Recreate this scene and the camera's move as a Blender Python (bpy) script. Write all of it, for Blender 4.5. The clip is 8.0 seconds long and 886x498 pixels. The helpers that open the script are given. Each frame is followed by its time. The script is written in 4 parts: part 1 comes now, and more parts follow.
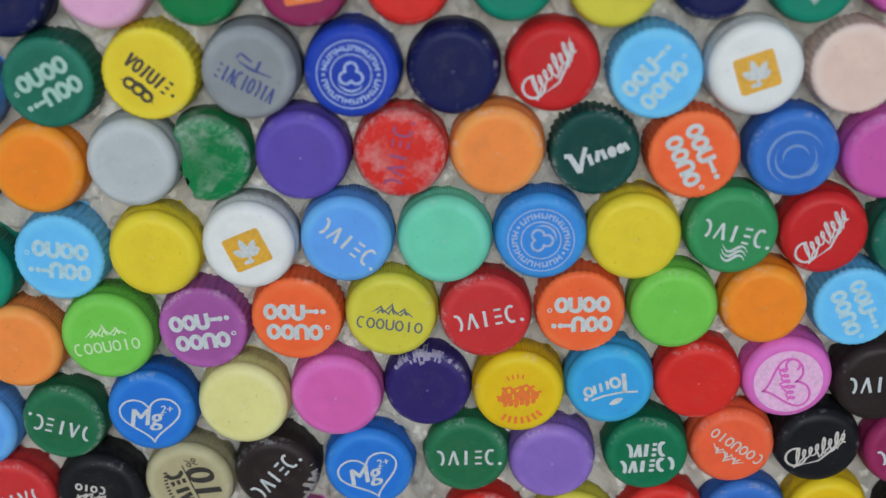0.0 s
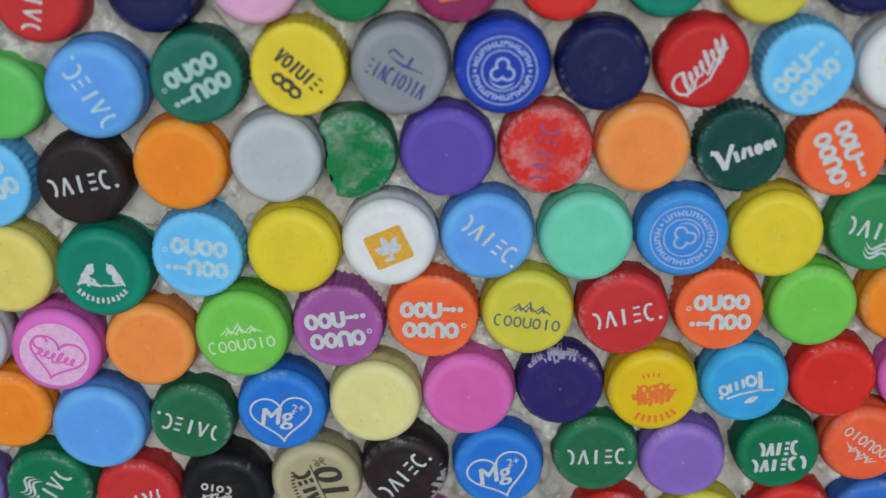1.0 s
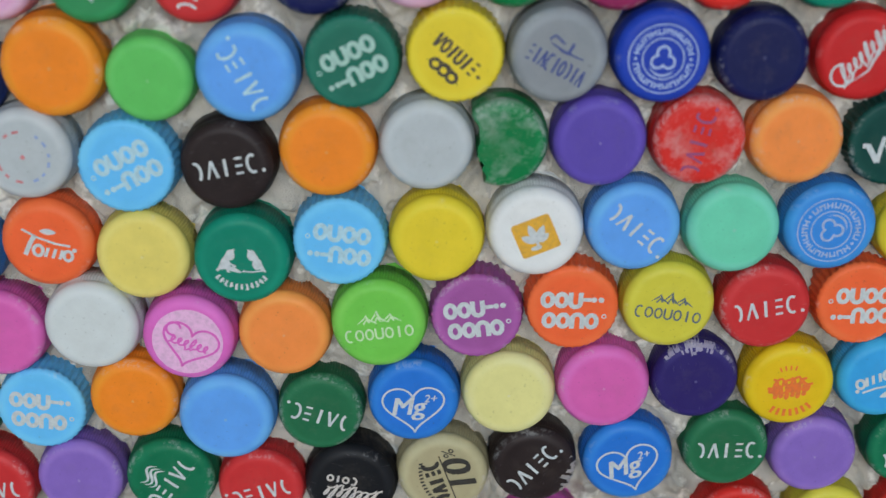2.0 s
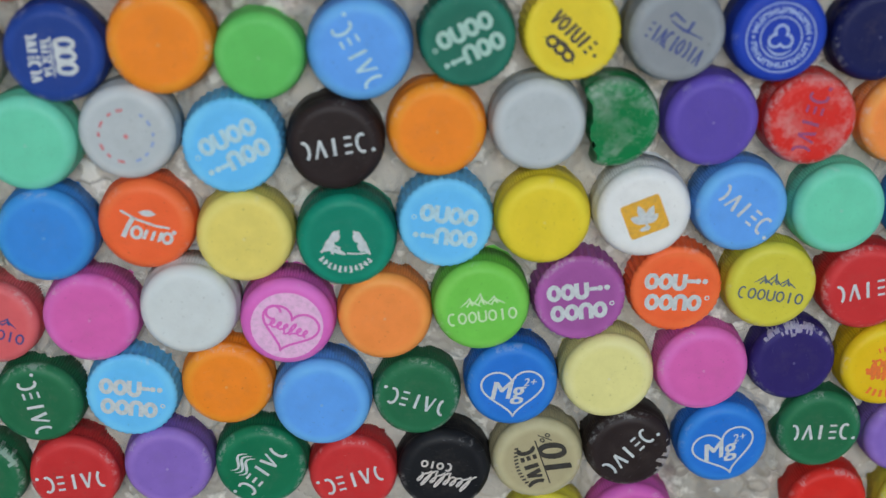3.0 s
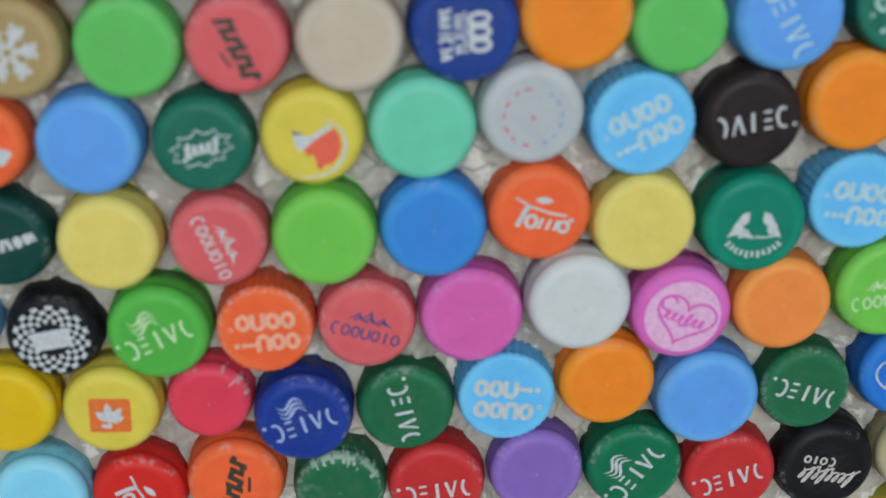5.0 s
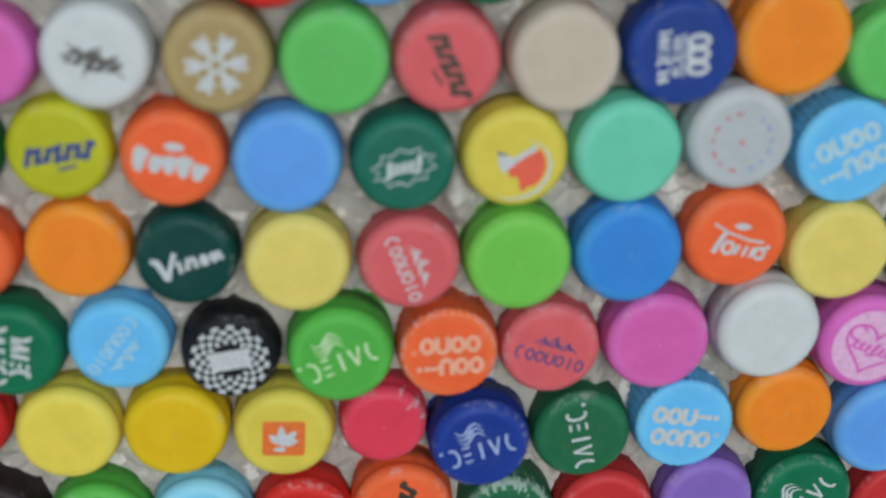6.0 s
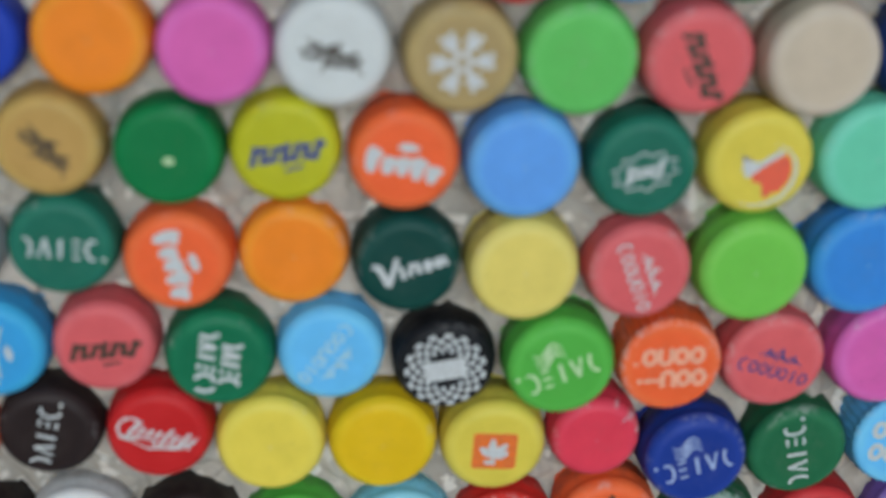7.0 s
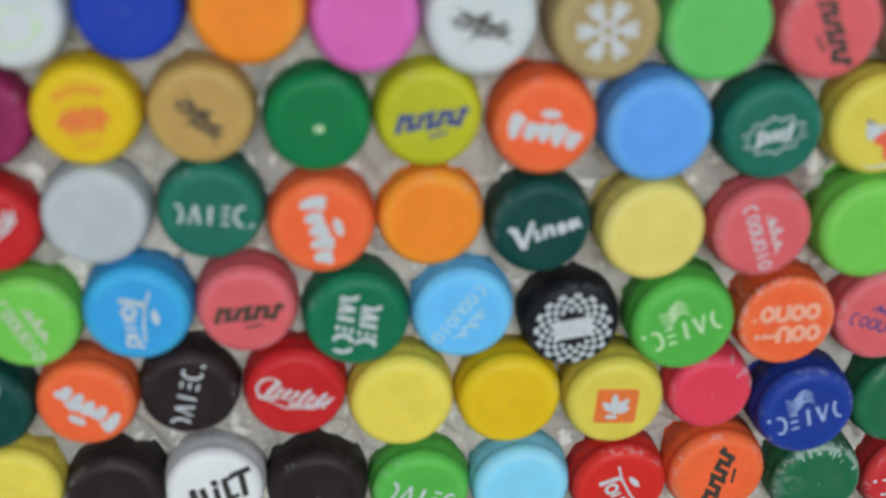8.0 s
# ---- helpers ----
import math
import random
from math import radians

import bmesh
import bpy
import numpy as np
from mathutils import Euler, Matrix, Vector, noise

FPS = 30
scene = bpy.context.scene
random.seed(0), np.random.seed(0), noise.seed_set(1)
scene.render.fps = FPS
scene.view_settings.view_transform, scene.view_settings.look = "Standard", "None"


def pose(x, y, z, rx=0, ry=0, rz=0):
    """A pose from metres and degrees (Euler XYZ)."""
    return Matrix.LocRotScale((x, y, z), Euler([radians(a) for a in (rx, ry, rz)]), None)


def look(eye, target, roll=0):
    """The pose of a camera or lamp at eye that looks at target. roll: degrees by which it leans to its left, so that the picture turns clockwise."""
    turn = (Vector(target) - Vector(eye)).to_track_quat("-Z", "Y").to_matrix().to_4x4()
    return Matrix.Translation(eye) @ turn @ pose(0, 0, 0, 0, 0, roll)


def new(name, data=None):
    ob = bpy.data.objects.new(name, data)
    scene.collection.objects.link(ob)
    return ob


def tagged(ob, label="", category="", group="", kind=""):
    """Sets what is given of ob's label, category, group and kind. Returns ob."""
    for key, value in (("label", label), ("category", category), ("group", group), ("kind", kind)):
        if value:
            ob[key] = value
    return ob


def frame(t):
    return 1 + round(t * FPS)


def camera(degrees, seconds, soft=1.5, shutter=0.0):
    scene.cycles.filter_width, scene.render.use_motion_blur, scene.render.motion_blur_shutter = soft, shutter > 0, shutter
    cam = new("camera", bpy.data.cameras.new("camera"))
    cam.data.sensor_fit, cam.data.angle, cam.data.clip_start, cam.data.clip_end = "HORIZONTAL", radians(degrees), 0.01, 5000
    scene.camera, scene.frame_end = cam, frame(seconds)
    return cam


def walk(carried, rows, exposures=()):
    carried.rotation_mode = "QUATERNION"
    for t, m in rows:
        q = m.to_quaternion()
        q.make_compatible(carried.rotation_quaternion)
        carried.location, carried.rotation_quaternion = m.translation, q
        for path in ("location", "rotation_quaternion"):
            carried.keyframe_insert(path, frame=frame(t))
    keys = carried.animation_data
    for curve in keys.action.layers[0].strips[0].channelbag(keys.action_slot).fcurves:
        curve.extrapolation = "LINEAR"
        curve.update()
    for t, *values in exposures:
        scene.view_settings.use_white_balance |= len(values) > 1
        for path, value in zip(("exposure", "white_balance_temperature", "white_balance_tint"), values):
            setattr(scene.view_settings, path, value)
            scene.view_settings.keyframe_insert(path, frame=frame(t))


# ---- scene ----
cam = camera(40.00, 8.0)
cam.data.dof.use_dof, cam.data.dof.focus_distance, cam.data.dof.aperture_fstop = True, 0.415, 5.4
PATH = [
    (0, look((0.05423, -0.36685, 1.45809), (0.04704, -0.09059, 1.34135), 0.539)),
    (0.5, look((0.03683, -0.36739, 1.45483), (0.02887, -0.09067, 1.33921), 0.475)),
    (1, look((0.00472, -0.36822, 1.45369), (0.00012, -0.09109, 1.33891), 0.780)),
    (1.5, look((-0.02321, -0.36732, 1.45016), (-0.02490, -0.08885, 1.33856), 1.504)),
    (2, look((-0.05324, -0.36727, 1.44605), (-0.04962, -0.08960, 1.33253), 2.125)),
    (2.2, look((-0.06613, -0.36594, 1.44368), (-0.05966, -0.08909, 1.32829), 2.490)),
    (3.3, look((-0.11513, -0.36114, 1.43661), (-0.09593, -0.08307, 1.32566), 2.820)),
    (3.5, look((-0.12290, -0.35778, 1.43857), (-0.10262, -0.07867, 1.33046), 2.616)),
    (4, look((-0.15636, -0.34832, 1.42956), (-0.13355, -0.07140, 1.31644), 1.849)),
    (4.5, look((-0.19233, -0.33975, 1.42125), (-0.16773, -0.06290, 1.30833), 1.135)),
    (4.7, look((-0.20987, -0.33652, 1.42113), (-0.18792, -0.06042, 1.30587), 1.158)),
    (5.8, look((-0.28086, -0.31817, 1.42146), (-0.25318, -0.04276, 1.30577), 3.247)),
    (6, look((-0.29858, -0.31422, 1.42264), (-0.26660, -0.03973, 1.30586), 3.531)),
    (6.5, look((-0.33241, -0.30420, 1.41708), (-0.29740, -0.03275, 1.29424), 4.191)),
    (7, look((-0.35921, -0.29108, 1.41926), (-0.32684, -0.01871, 1.29775), 4.291)),
    (7.5, look((-0.38563, -0.28954, 1.41751), (-0.34943, -0.02026, 1.29032), 4.304)),
    (8, look((-0.40461, -0.29540, 1.42146), (-0.36458, -0.02809, 1.29129), 4.471)),
]
walk(cam, PATH, ((0.0, 0.02), (7.0, 0.0), (8.0, 0.14)))

# ---------------------------------------------------------------- light
world = bpy.data.worlds.new("overcast_sky")
scene.world = world
world.use_nodes = True
sky = world.node_tree.nodes.new("ShaderNodeTexSky")
sky.sky_type, sky.sun_disc = "NISHITA", False
sky.sun_elevation, sky.sun_rotation = radians(10), radians(180)
sky.dust_density, sky.ozone_density = 3.0, 1.0
world.node_tree.nodes["Background"].inputs[1].default_value = 0.05
world.node_tree.links.new(sky.outputs[0], world.node_tree.nodes["Background"].inputs[0])

# veiled sun behind thin cloud, in front of the wall
sun = new("sun", bpy.data.lights.new("sun", "SUN"))
sun.data.energy, sun.data.angle, sun.data.color = 2.42, radians(44), (0.805, 1.0, 1.19)
sun.matrix_world = look((0.1, -3.0, 1.829), (0.0, 0.0, 1.3))

# ---------------------------------------------------------------- materials
R = 0.015          # radius of the cap that the shared meshes are drawn for
BASE = 0.0125      # depth of the plaster behind the mean face of the caps


def linear(r, g, b, k=1.0):
    return tuple(min(0.9, k * ((c / 255 + 0.055) / 1.055) ** 2.4) for c in (r, g, b)) + (1.0,)


def node(tree, kind, **sets):
    n = tree.nodes.new(kind)
    for key, value in sets.items():
        n.inputs[key.replace("_", " ")].default_value = value
    return n


def ramp(tree, source, lo, hi, a=0.0, b=1.0):
    n = tree.nodes.new("ShaderNodeMapRange")
    tree.links.new(source, n.inputs[0])
    for k, v in zip((1, 2, 3, 4), (lo, hi, a, b)):
        n.inputs[k].default_value = v
    return n.outputs[0]


def math2(tree, op, a, b):
    n = tree.nodes.new("ShaderNodeMath")
    n.operation = op
    for k, v in enumerate((a, b)):
        if isinstance(v, (int, float)):
            n.inputs[k].default_value = v
        else:
            tree.links.new(v, n.inputs[k])
    return n.outputs[0]


def mixed(tree, factor, a, b):
    n = tree.nodes.new("ShaderNodeMix")
    n.data_type = "RGBA"
    tree.links.new(factor, n.inputs[0])
    for k, v in ((6, a), (7, b)):
        if isinstance(v, tuple):
            n.inputs[k].default_value = v
        else:
            tree.links.new(v, n.inputs[k])
    return n.outputs[2]


def grown(tree, seed=True):
    """Object coordinates, moved by a random amount for each object."""
    at = tree.nodes.new("ShaderNodeTexCoord").outputs["Object"]
    if not seed:
        return at
    info = tree.nodes.new("ShaderNodeObjectInfo")
    add = tree.nodes.new("ShaderNodeVectorMath")
    tree.links.new(at, add.inputs[0])
    tree.links.new(info.outputs["Random"], add.inputs[1])
    return add.outputs[0]


def grain(tree, at, scale, detail=3.0, rough=0.55):
    n = node(tree, "ShaderNodeTexNoise", Scale=scale, Detail=detail, Roughness=rough)
    tree.links.new(at, n.inputs["Vector"])
    return n.outputs["Fac"]


def plastic(name, rgb, wear):
    """Moulded cap plastic: faint mottling, grime, whitened scuffs and a rubbed rim."""
    m = bpy.data.materials.new(name)
    m.use_nodes = True
    t = m.node_tree
    bsdf = t.nodes["Principled BSDF"]
    base = linear(*rgb)
    grey = 0.2126 * base[0] + 0.7152 * base[1] + 0.0722 * base[2]
    base = tuple(min(0.9, max(0.012 * max(base[:3]), grey + 1.02 * (c - grey))) for c in base[:3]) + (1.0,)
    at = grown(t)
    mottle = grain(t, at, 140, 4)
    dark = tuple(c * 0.94 for c in base[:3]) + (1.0,)
    light = tuple(min(0.95, c * 1.03 + 0.002) for c in base[:3]) + (1.0,)
    colour = mixed(t, ramp(t, mottle, 0.32, 0.68), dark, light)
    # grime specks
    grime = ramp(t, grain(t, at, 900, 2), 0.66, 0.78, 0.0, 0.35)
    colour = mixed(t, grime, colour, linear(92, 84, 76, 0.6))
    # rubbed, whitened plastic: patches and a broken ring along the rim
    pale = tuple(0.45 * c + 0.55 * 0.62 for c in base[:3]) + (1.0,)
    place = t.nodes.new("ShaderNodeTexCoord").outputs["Object"]
    split = t.nodes.new("ShaderNodeSeparateXYZ")
    t.links.new(place, split.inputs[0])
    radius = math2(t, "SQRT", math2(t, "ADD", math2(t, "POWER", split.outputs[0], 2.0), math2(t, "POWER", split.outputs[1], 2.0)), 0.0)
    patch = ramp(t, grain(t, at, 85, 8, 0.70), 0.78 - 0.30 * wear, 0.88 - 0.22 * wear, 0.0, 0.2 + 0.6 * wear)
    patch = math2(t, "MULTIPLY", patch, ramp(t, radius, 0.003, 0.0125, max(0.0, wear - 0.72), 1.0))
    rim = math2(t, "MULTIPLY", ramp(t, radius, 0.0126, 0.0138), ramp(t, split.outputs[2], -0.0030, -0.0012))
    rubbed = math2(t, "MULTIPLY", rim, math2(t, "MULTIPLY", ramp(t, grain(t, at, 95, 2), 0.60 - 0.32 * wear, 0.68 - 0.30 * wear), ramp(t, grain(t, at, 480, 8, 0.8), 0.49, 0.55, 0.0, 0.4 + 0.5 * wear)))
    # the rounded shoulder is paler all round, unevenly
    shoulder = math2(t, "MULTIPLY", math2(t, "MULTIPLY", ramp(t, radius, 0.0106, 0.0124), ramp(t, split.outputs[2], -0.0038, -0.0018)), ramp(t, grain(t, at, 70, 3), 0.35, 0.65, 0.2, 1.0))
    shoulder_tone = tuple(0.80 * c + 0.20 * min(0.8, 2.2 * c + 0.03) for c in base[:3]) + (1.0,)
    colour = mixed(t, shoulder, colour, shoulder_tone)
    colour = mixed(t, math2(t, "MAXIMUM", patch, rubbed), colour, pale)
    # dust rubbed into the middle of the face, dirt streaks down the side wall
    film = math2(t, "MULTIPLY", ramp(t, radius, 0.0095, 0.0070), ramp(t, grain(t, at, 210, 6, 0.7), 0.47, 0.66, 0.0, 0.03 + 0.12 * wear))
    colour = mixed(t, film, colour, linear(128, 116, 104))
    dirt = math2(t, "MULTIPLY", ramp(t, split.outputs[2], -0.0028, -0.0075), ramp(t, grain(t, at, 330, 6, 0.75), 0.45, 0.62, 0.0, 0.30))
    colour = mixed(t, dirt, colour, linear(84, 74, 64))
    # fine scratches
    stretch = t.nodes.new("ShaderNodeMapping")
    stretch.inputs["Scale"].default_value = (1.0, 14.0, 1.0)
    stretch.inputs["Rotation"].default_value = (0.0, 0.0, 0.7)
    t.links.new(at, stretch.inputs[0])
    scratch = ramp(t, grain(t, stretch.outputs[0], 260, 2), 0.70, 0.76, 0.0, 0.12 + 0.4 * wear)
    colour = mixed(t, scratch, colour, pale)
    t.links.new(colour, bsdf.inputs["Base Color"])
    t.links.new(ramp(t, mottle, 0.3, 0.7, 0.38, 0.55), bsdf.inputs["Roughness"])
    bsdf.inputs["Specular IOR Level"].default_value = 0.16
    bump = node(t, "ShaderNodeBump", Strength=0.12 + 0.25 * wear, Distance=0.0002)
    t.links.new(grain(t, at, 650, 4), bump.inputs["Height"])
    t.links.new(bump.outputs[0], bsdf.inputs["Normal"])
    return m


def printed(name, rgb, worn=0.15):
    """Pad-printed ink, thin and slightly broken."""
    m = bpy.data.materials.new(name)
    m.use_nodes = True
    t = m.node_tree
    bsdf = t.nodes["Principled BSDF"]
    base = linear(*rgb)
    at = grown(t)
    dim = tuple(c * 0.78 + 0.02 for c in base[:3]) + (1.0,)
    worn_ink = tuple(c * 0.6 + 0.03 for c in base[:3]) + (1.0,)
    tone = mixed(t, ramp(t, grain(t, at, 700, 4), 0.4, 0.7), base, dim)
    t.links.new(mixed(t, ramp(t, grain(t, at, 1600, 3), 0.60, 0.72, 0.0, 0.7), tone, worn_ink), bsdf.inputs["Base Color"])
    bsdf.inputs["Roughness"].default_value = 0.5
    return m


def plaster(name, rgb):
    m = bpy.data.materials.new(name)
    m.use_nodes = True
    t = m.node_tree
    bsdf = t.nodes["Principled BSDF"]
    at = grown(t, False)
    big, fine = grain(t, at, 22, 5, 0.6), grain(t, at, 420, 6, 0.65)
    a, b = linear(*rgb), linear(*(int(c * 0.80) for c in rgb))
    colour = mixed(t, ramp(t, big, 0.35, 0.65), b, a)
    colour = mixed(t, ramp(t, fine, 0.58, 0.72, 0.0, 0.35), colour, linear(124, 115, 104))
    colour = mixed(t, ramp(t, grain(t, at, 130, 3), 0.56, 0.64, 0.0, 0.7), colour, linear(228, 224, 215))
    # grimy hairline cracks
    crack = math2(t, "ABSOLUTE", math2(t, "SUBTRACT", grain(t, at, 48, 1.5, 0.4), 0.5), 0.0)
    colour = mixed(t, math2(t, "MULTIPLY", ramp(t, crack, 0.022, 0.002), ramp(t, big, 0.42, 0.62, 0.0, 0.5)), colour, linear(82, 75, 68))
    t.links.new(colour, bsdf.inputs["Base Color"])
    bsdf.inputs["Roughness"].default_value = 0.92
    bsdf.inputs["Specular IOR Level"].default_value = 0.2
    bump = node(t, "ShaderNodeBump", Strength=0.7, Distance=0.0009)
    t.links.new(math2(t, "ADD", fine, grain(t, at, 1500, 3)), bump.inputs["Height"])
    t.links.new(bump.outputs[0], bsdf.inputs["Normal"])
    return m


COLOURS = {
    "navy": ((18, 24, 74), "dark navy blue"), "pale_pink": (( 222, 165, 200), "pale pink"), "green": ((18, 118, 66), "green"),
    "maroon": ((138, 40, 84), "maroon"), "red": ((212, 46, 40), "red"), "teal": ((22, 128, 104), "teal green"),
    "lemon": ((208, 198, 72), "lemon yellow"), "magenta": ((198, 88, 166), "magenta"),
    "bottle_green": ((34, 106, 88), "bottle green"), "yellow": ((228, 203, 60), "yellow"), "grey": ((138, 143, 148), "grey"),
    "royal_blue": ((32, 62, 168), "royal blue"), "coke_red": ((196, 40, 42), "bright red"), "sky_blue": ((106, 190, 250), "sky blue"),
    "white": ((226, 227, 226), "white"), "blush": ((224, 196, 184), "blush beige"), "orange": ((244, 137, 46), "orange"),
    "pale_grey": ((182, 189, 192), "pale grey"), "purple": ((92, 74, 166), "purple"), "peach_orange": ((247, 142, 74), "peach orange"),
    "dark_teal": ((16, 66, 60), "dark teal"), "tangerine": ((248, 104, 60), "tangerine orange"), "mid_blue": ((54, 108, 192), "mid blue"),
    "cornflower": ((98, 160, 234), "cornflower blue"), "mint": ((110, 206, 172), "mint green"), "azure": ((60, 136, 216), "azure blue"),
    "leaf_green": ((54, 138, 86), "leaf green"), "lime": ((116, 198, 82), "lime green"), "plum": ((157, 86, 152), "plum purple"),
    "crimson": ((198, 52, 54), "crimson red"), "forest": ((38, 104, 70), "forest green"), "bright_blue": ((44, 116, 208), "bright blue"),
    "pale_yellow": ((222, 216, 146), "pale yellow"), "pink": ((215, 100, 174), "pink"), "dark_purple": ((46, 36, 100), "dark purple"),
    "gold": ((226, 186, 40), "golden yellow"), "pool_blue": ((62, 160, 220), "pool blue"), "hot_pink": ((218, 104, 188), "hot pink"),
    "brown": ((42, 33, 33), "dark brown"), "black": ((24, 25, 29), "black"), "khaki": ((172, 162, 128), "khaki beige"),
    "violet": ((134, 104, 186), "violet"), "pine": ((24, 110, 76), "pine green"), "coral": ((238, 98, 64), "coral orange"),
    "spring_green": ((100, 192, 98), "spring green"), "crown_navy": ((34, 64, 138), "navy blue"), "beige": ((198, 184, 164), "beige"),
    "rose": ((216, 98, 102), "faded rose red"), "tan": ((168, 146, 100), "tan"), "silver": ((206, 212, 212), "greyish white"),
    "gold_lemon": ((219, 201, 84), "bright yellow"), "olive_lime": ((184, 184, 46), "olive lime"), "amber": ((186, 150, 88), "amber brown"),
    "straw": ((226, 208, 112), "straw yellow"), "straw_yellow": ((230, 210, 88), "light yellow"), "grass": ((86, 176, 74), "grass green"),
    "deep_blue": ((30, 58, 142), "deep blue"), "raspberry": ((224, 66, 86), "raspberry red"), "ice_blue": ((136, 212, 240), "ice blue"),
}
INKS = {
    "white_ink": ((200, 206, 208), "white"), "dark_ink": ((58, 48, 34), "dark brown"), "navy_ink": ((44, 62, 130), "navy"),
    "pale_ink": ((176, 212, 226), "faint pale"), "amber_ink": ((228, 170, 44), "amber"), "orange_ink": ((236, 116, 40), "orange"),
    "violet_ink": ((150, 60, 110), "faded violet"), "pale_blue_ink": ((112, 148, 204), "faint blue"), "slate_ink": ((84, 98, 112), "slate grey"),
    "black_ink": ((44, 40, 34), "black"), "pale_pink_ink": ((234, 182, 220), "pale pink"), "lime_ink": ((196, 226, 176), "faint green"),
    "mist_ink": ((158, 178, 218), "pale blue"), "dull_ink": ((206, 198, 192), "faded white"),
    "faint_red_ink": ((206, 120, 124), "faint red"), "faint_blue_ink": ((140, 160, 206), "faint blue"), "haze_ink": ((160, 198, 186), "pale green"), "peach_ink": ((250, 172, 142), "faint peach"), "coral_ink": ((238, 96, 66), "coral red"),
}
_plastics, _inks = {}, {}


def plastic_for(colour, wear):
    wear = 0.1 if wear < 0.25 else 0.35 if wear < 0.55 else 0.7 if wear < 0.85 else 1.0
    if (colour, wear) not in _plastics:
        _plastics[colour, wear] = plastic(colour + "_plastic", COLOURS[colour][0], wear)
    return _plastics[colour, wear]


def ink_for(name):
    if name not in _inks:
        _inks[name] = printed(name, INKS[name][0])
    return _inks[name]


# ---------------------------------------------------------------- setting
def mesh_object(name, verts, faces, material, smooth=False):
    me = bpy.data.meshes.new(name)
    me.from_pydata(verts, [], faces)
    me.update()
    if smooth:
        me.shade_smooth()
    me.materials.append(material)
    return new(name, me)


def block(name, lo, hi, material):
    bm = bmesh.new()
    bmesh.ops.create_cube(bm, size=1)
    for v in bm.verts:
        v.co = Vector([(a + b) / 2 + c * (b - a) for a, b, c in zip(lo, hi, v.co)])
    bmesh.ops.bevel(bm, geom=bm.edges[:], offset=0.004, segments=2, affect="EDGES")
    me = bpy.data.meshes.new(name)
    bm.to_mesh(me)
    bm.free()
    me.materials.append(material)
    return new(name, me)


mortar = plaster("grey_plaster", (192, 185, 174))
tagged(block("wall_north", (-2.2, BASE + 0.004, 0.0), (1.8, 0.25, 2.6), mortar), "rough grey plastered wall behind the bottle caps", "wall", kind="structure")
concrete = plaster("grey_concrete", (150, 146, 138))
tagged(mesh_object("ground", [(-2000, -2000, 0), (2000, -2000, 0), (2000, 2000, 0), (-2000, 2000, 0)], [(0, 1, 2, 3)], concrete),
       "grey concrete ground at the foot of the wall", "ground", kind="structure")


LUMPS = ((-0.148, 1.366), (-0.14, 1.366), (-0.132, 1.362), (0.038, 1.206), (0.008, 1.204), (-0.22, 1.274), (-0.213, 1.246), (0.036, 1.228), (-0.199, 1.256), (-0.259, 1.304), (-0.257, 1.299), (-0.018, 1.334))


def trowelled(x0, x1, z0, z1, step):
    """The bed of plaster: lumps, trowel ridges and pits."""
    nx, nz = int((x1 - x0) / step), int((z1 - z0) / step)
    verts, faces = [], []
    for j in range(nz + 1):
        for i in range(nx + 1):
            x, z = x0 + i * step, z0 + j * step
            p = Vector((x, z, 0.0))
            lump = 0.0018 + 0.0022 * noise.noise(p * 44) + 0.0013 * noise.noise(p * 115)
            ridge = 0.0024 * (1 - abs(noise.noise(Vector((x * 95 + 40 * z, z * 34 + 7, 3.0))))) ** 4
            ridge -= 0.0030 * (1 - min(1.0, 5 * abs(noise.noise(Vector((x * 70, z * 70, 9.0)))))) ** 2
            grit = 0.0009 * noise.noise(p * 290) + 0.0004 * noise.noise(p * 700)
            lump += sum(0.0060 * math.exp(-((x - a) ** 2 + (z - b) ** 2) / 0.000022) for a, b in LUMPS)
            edge = min(1.0, min(i, nx - i, j, nz - j) / 12)
            verts.append((x, BASE + 0.0036 - edge * (0.0036 + lump + ridge + grit), z))
    for j in range(nz):
        for i in range(nx):
            a = j * (nx + 1) + i
            faces.append((a, a + 1, a + nx + 2, a + nx + 1))
    return mesh_object("plaster_bed", verts, faces, mortar, True)


tagged(trowelled(-0.62, 0.30, 1.10, 1.47, 0.0011), "rough trowelled grey plaster between the caps", "plaster", kind="structure")

# ---------------------------------------------------------------- cap meshes
SKIRT = 0.0195


def around(profile, n, shape=None):
    """Turns a profile of (radius, height) round the axis; shape(k, angle) scales the radius of ring k."""
    verts, faces = [], []
    for k, (r, h) in enumerate(profile):
        for i in range(n):
            a = 2 * math.pi * i / n
            s = shape(k, i) if shape else 1.0
            verts.append((r * s * math.cos(a), r * s * math.sin(a), h))
    for k in range(len(profile) - 1):
        for i in range(n):
            faces.append((k * n + i, k * n + (i + 1) % n, (k + 1) * n + (i + 1) % n, (k + 1) * n + i))
    return verts, faces


def raw_mesh(name, verts, faces, smooth=True, sharp=None):
    me = bpy.data.meshes.new(name)
    me.from_pydata(verts, [], faces)
    me.update()
    if smooth:
        me.shade_smooth()
    me.materials.append(None)
    return me


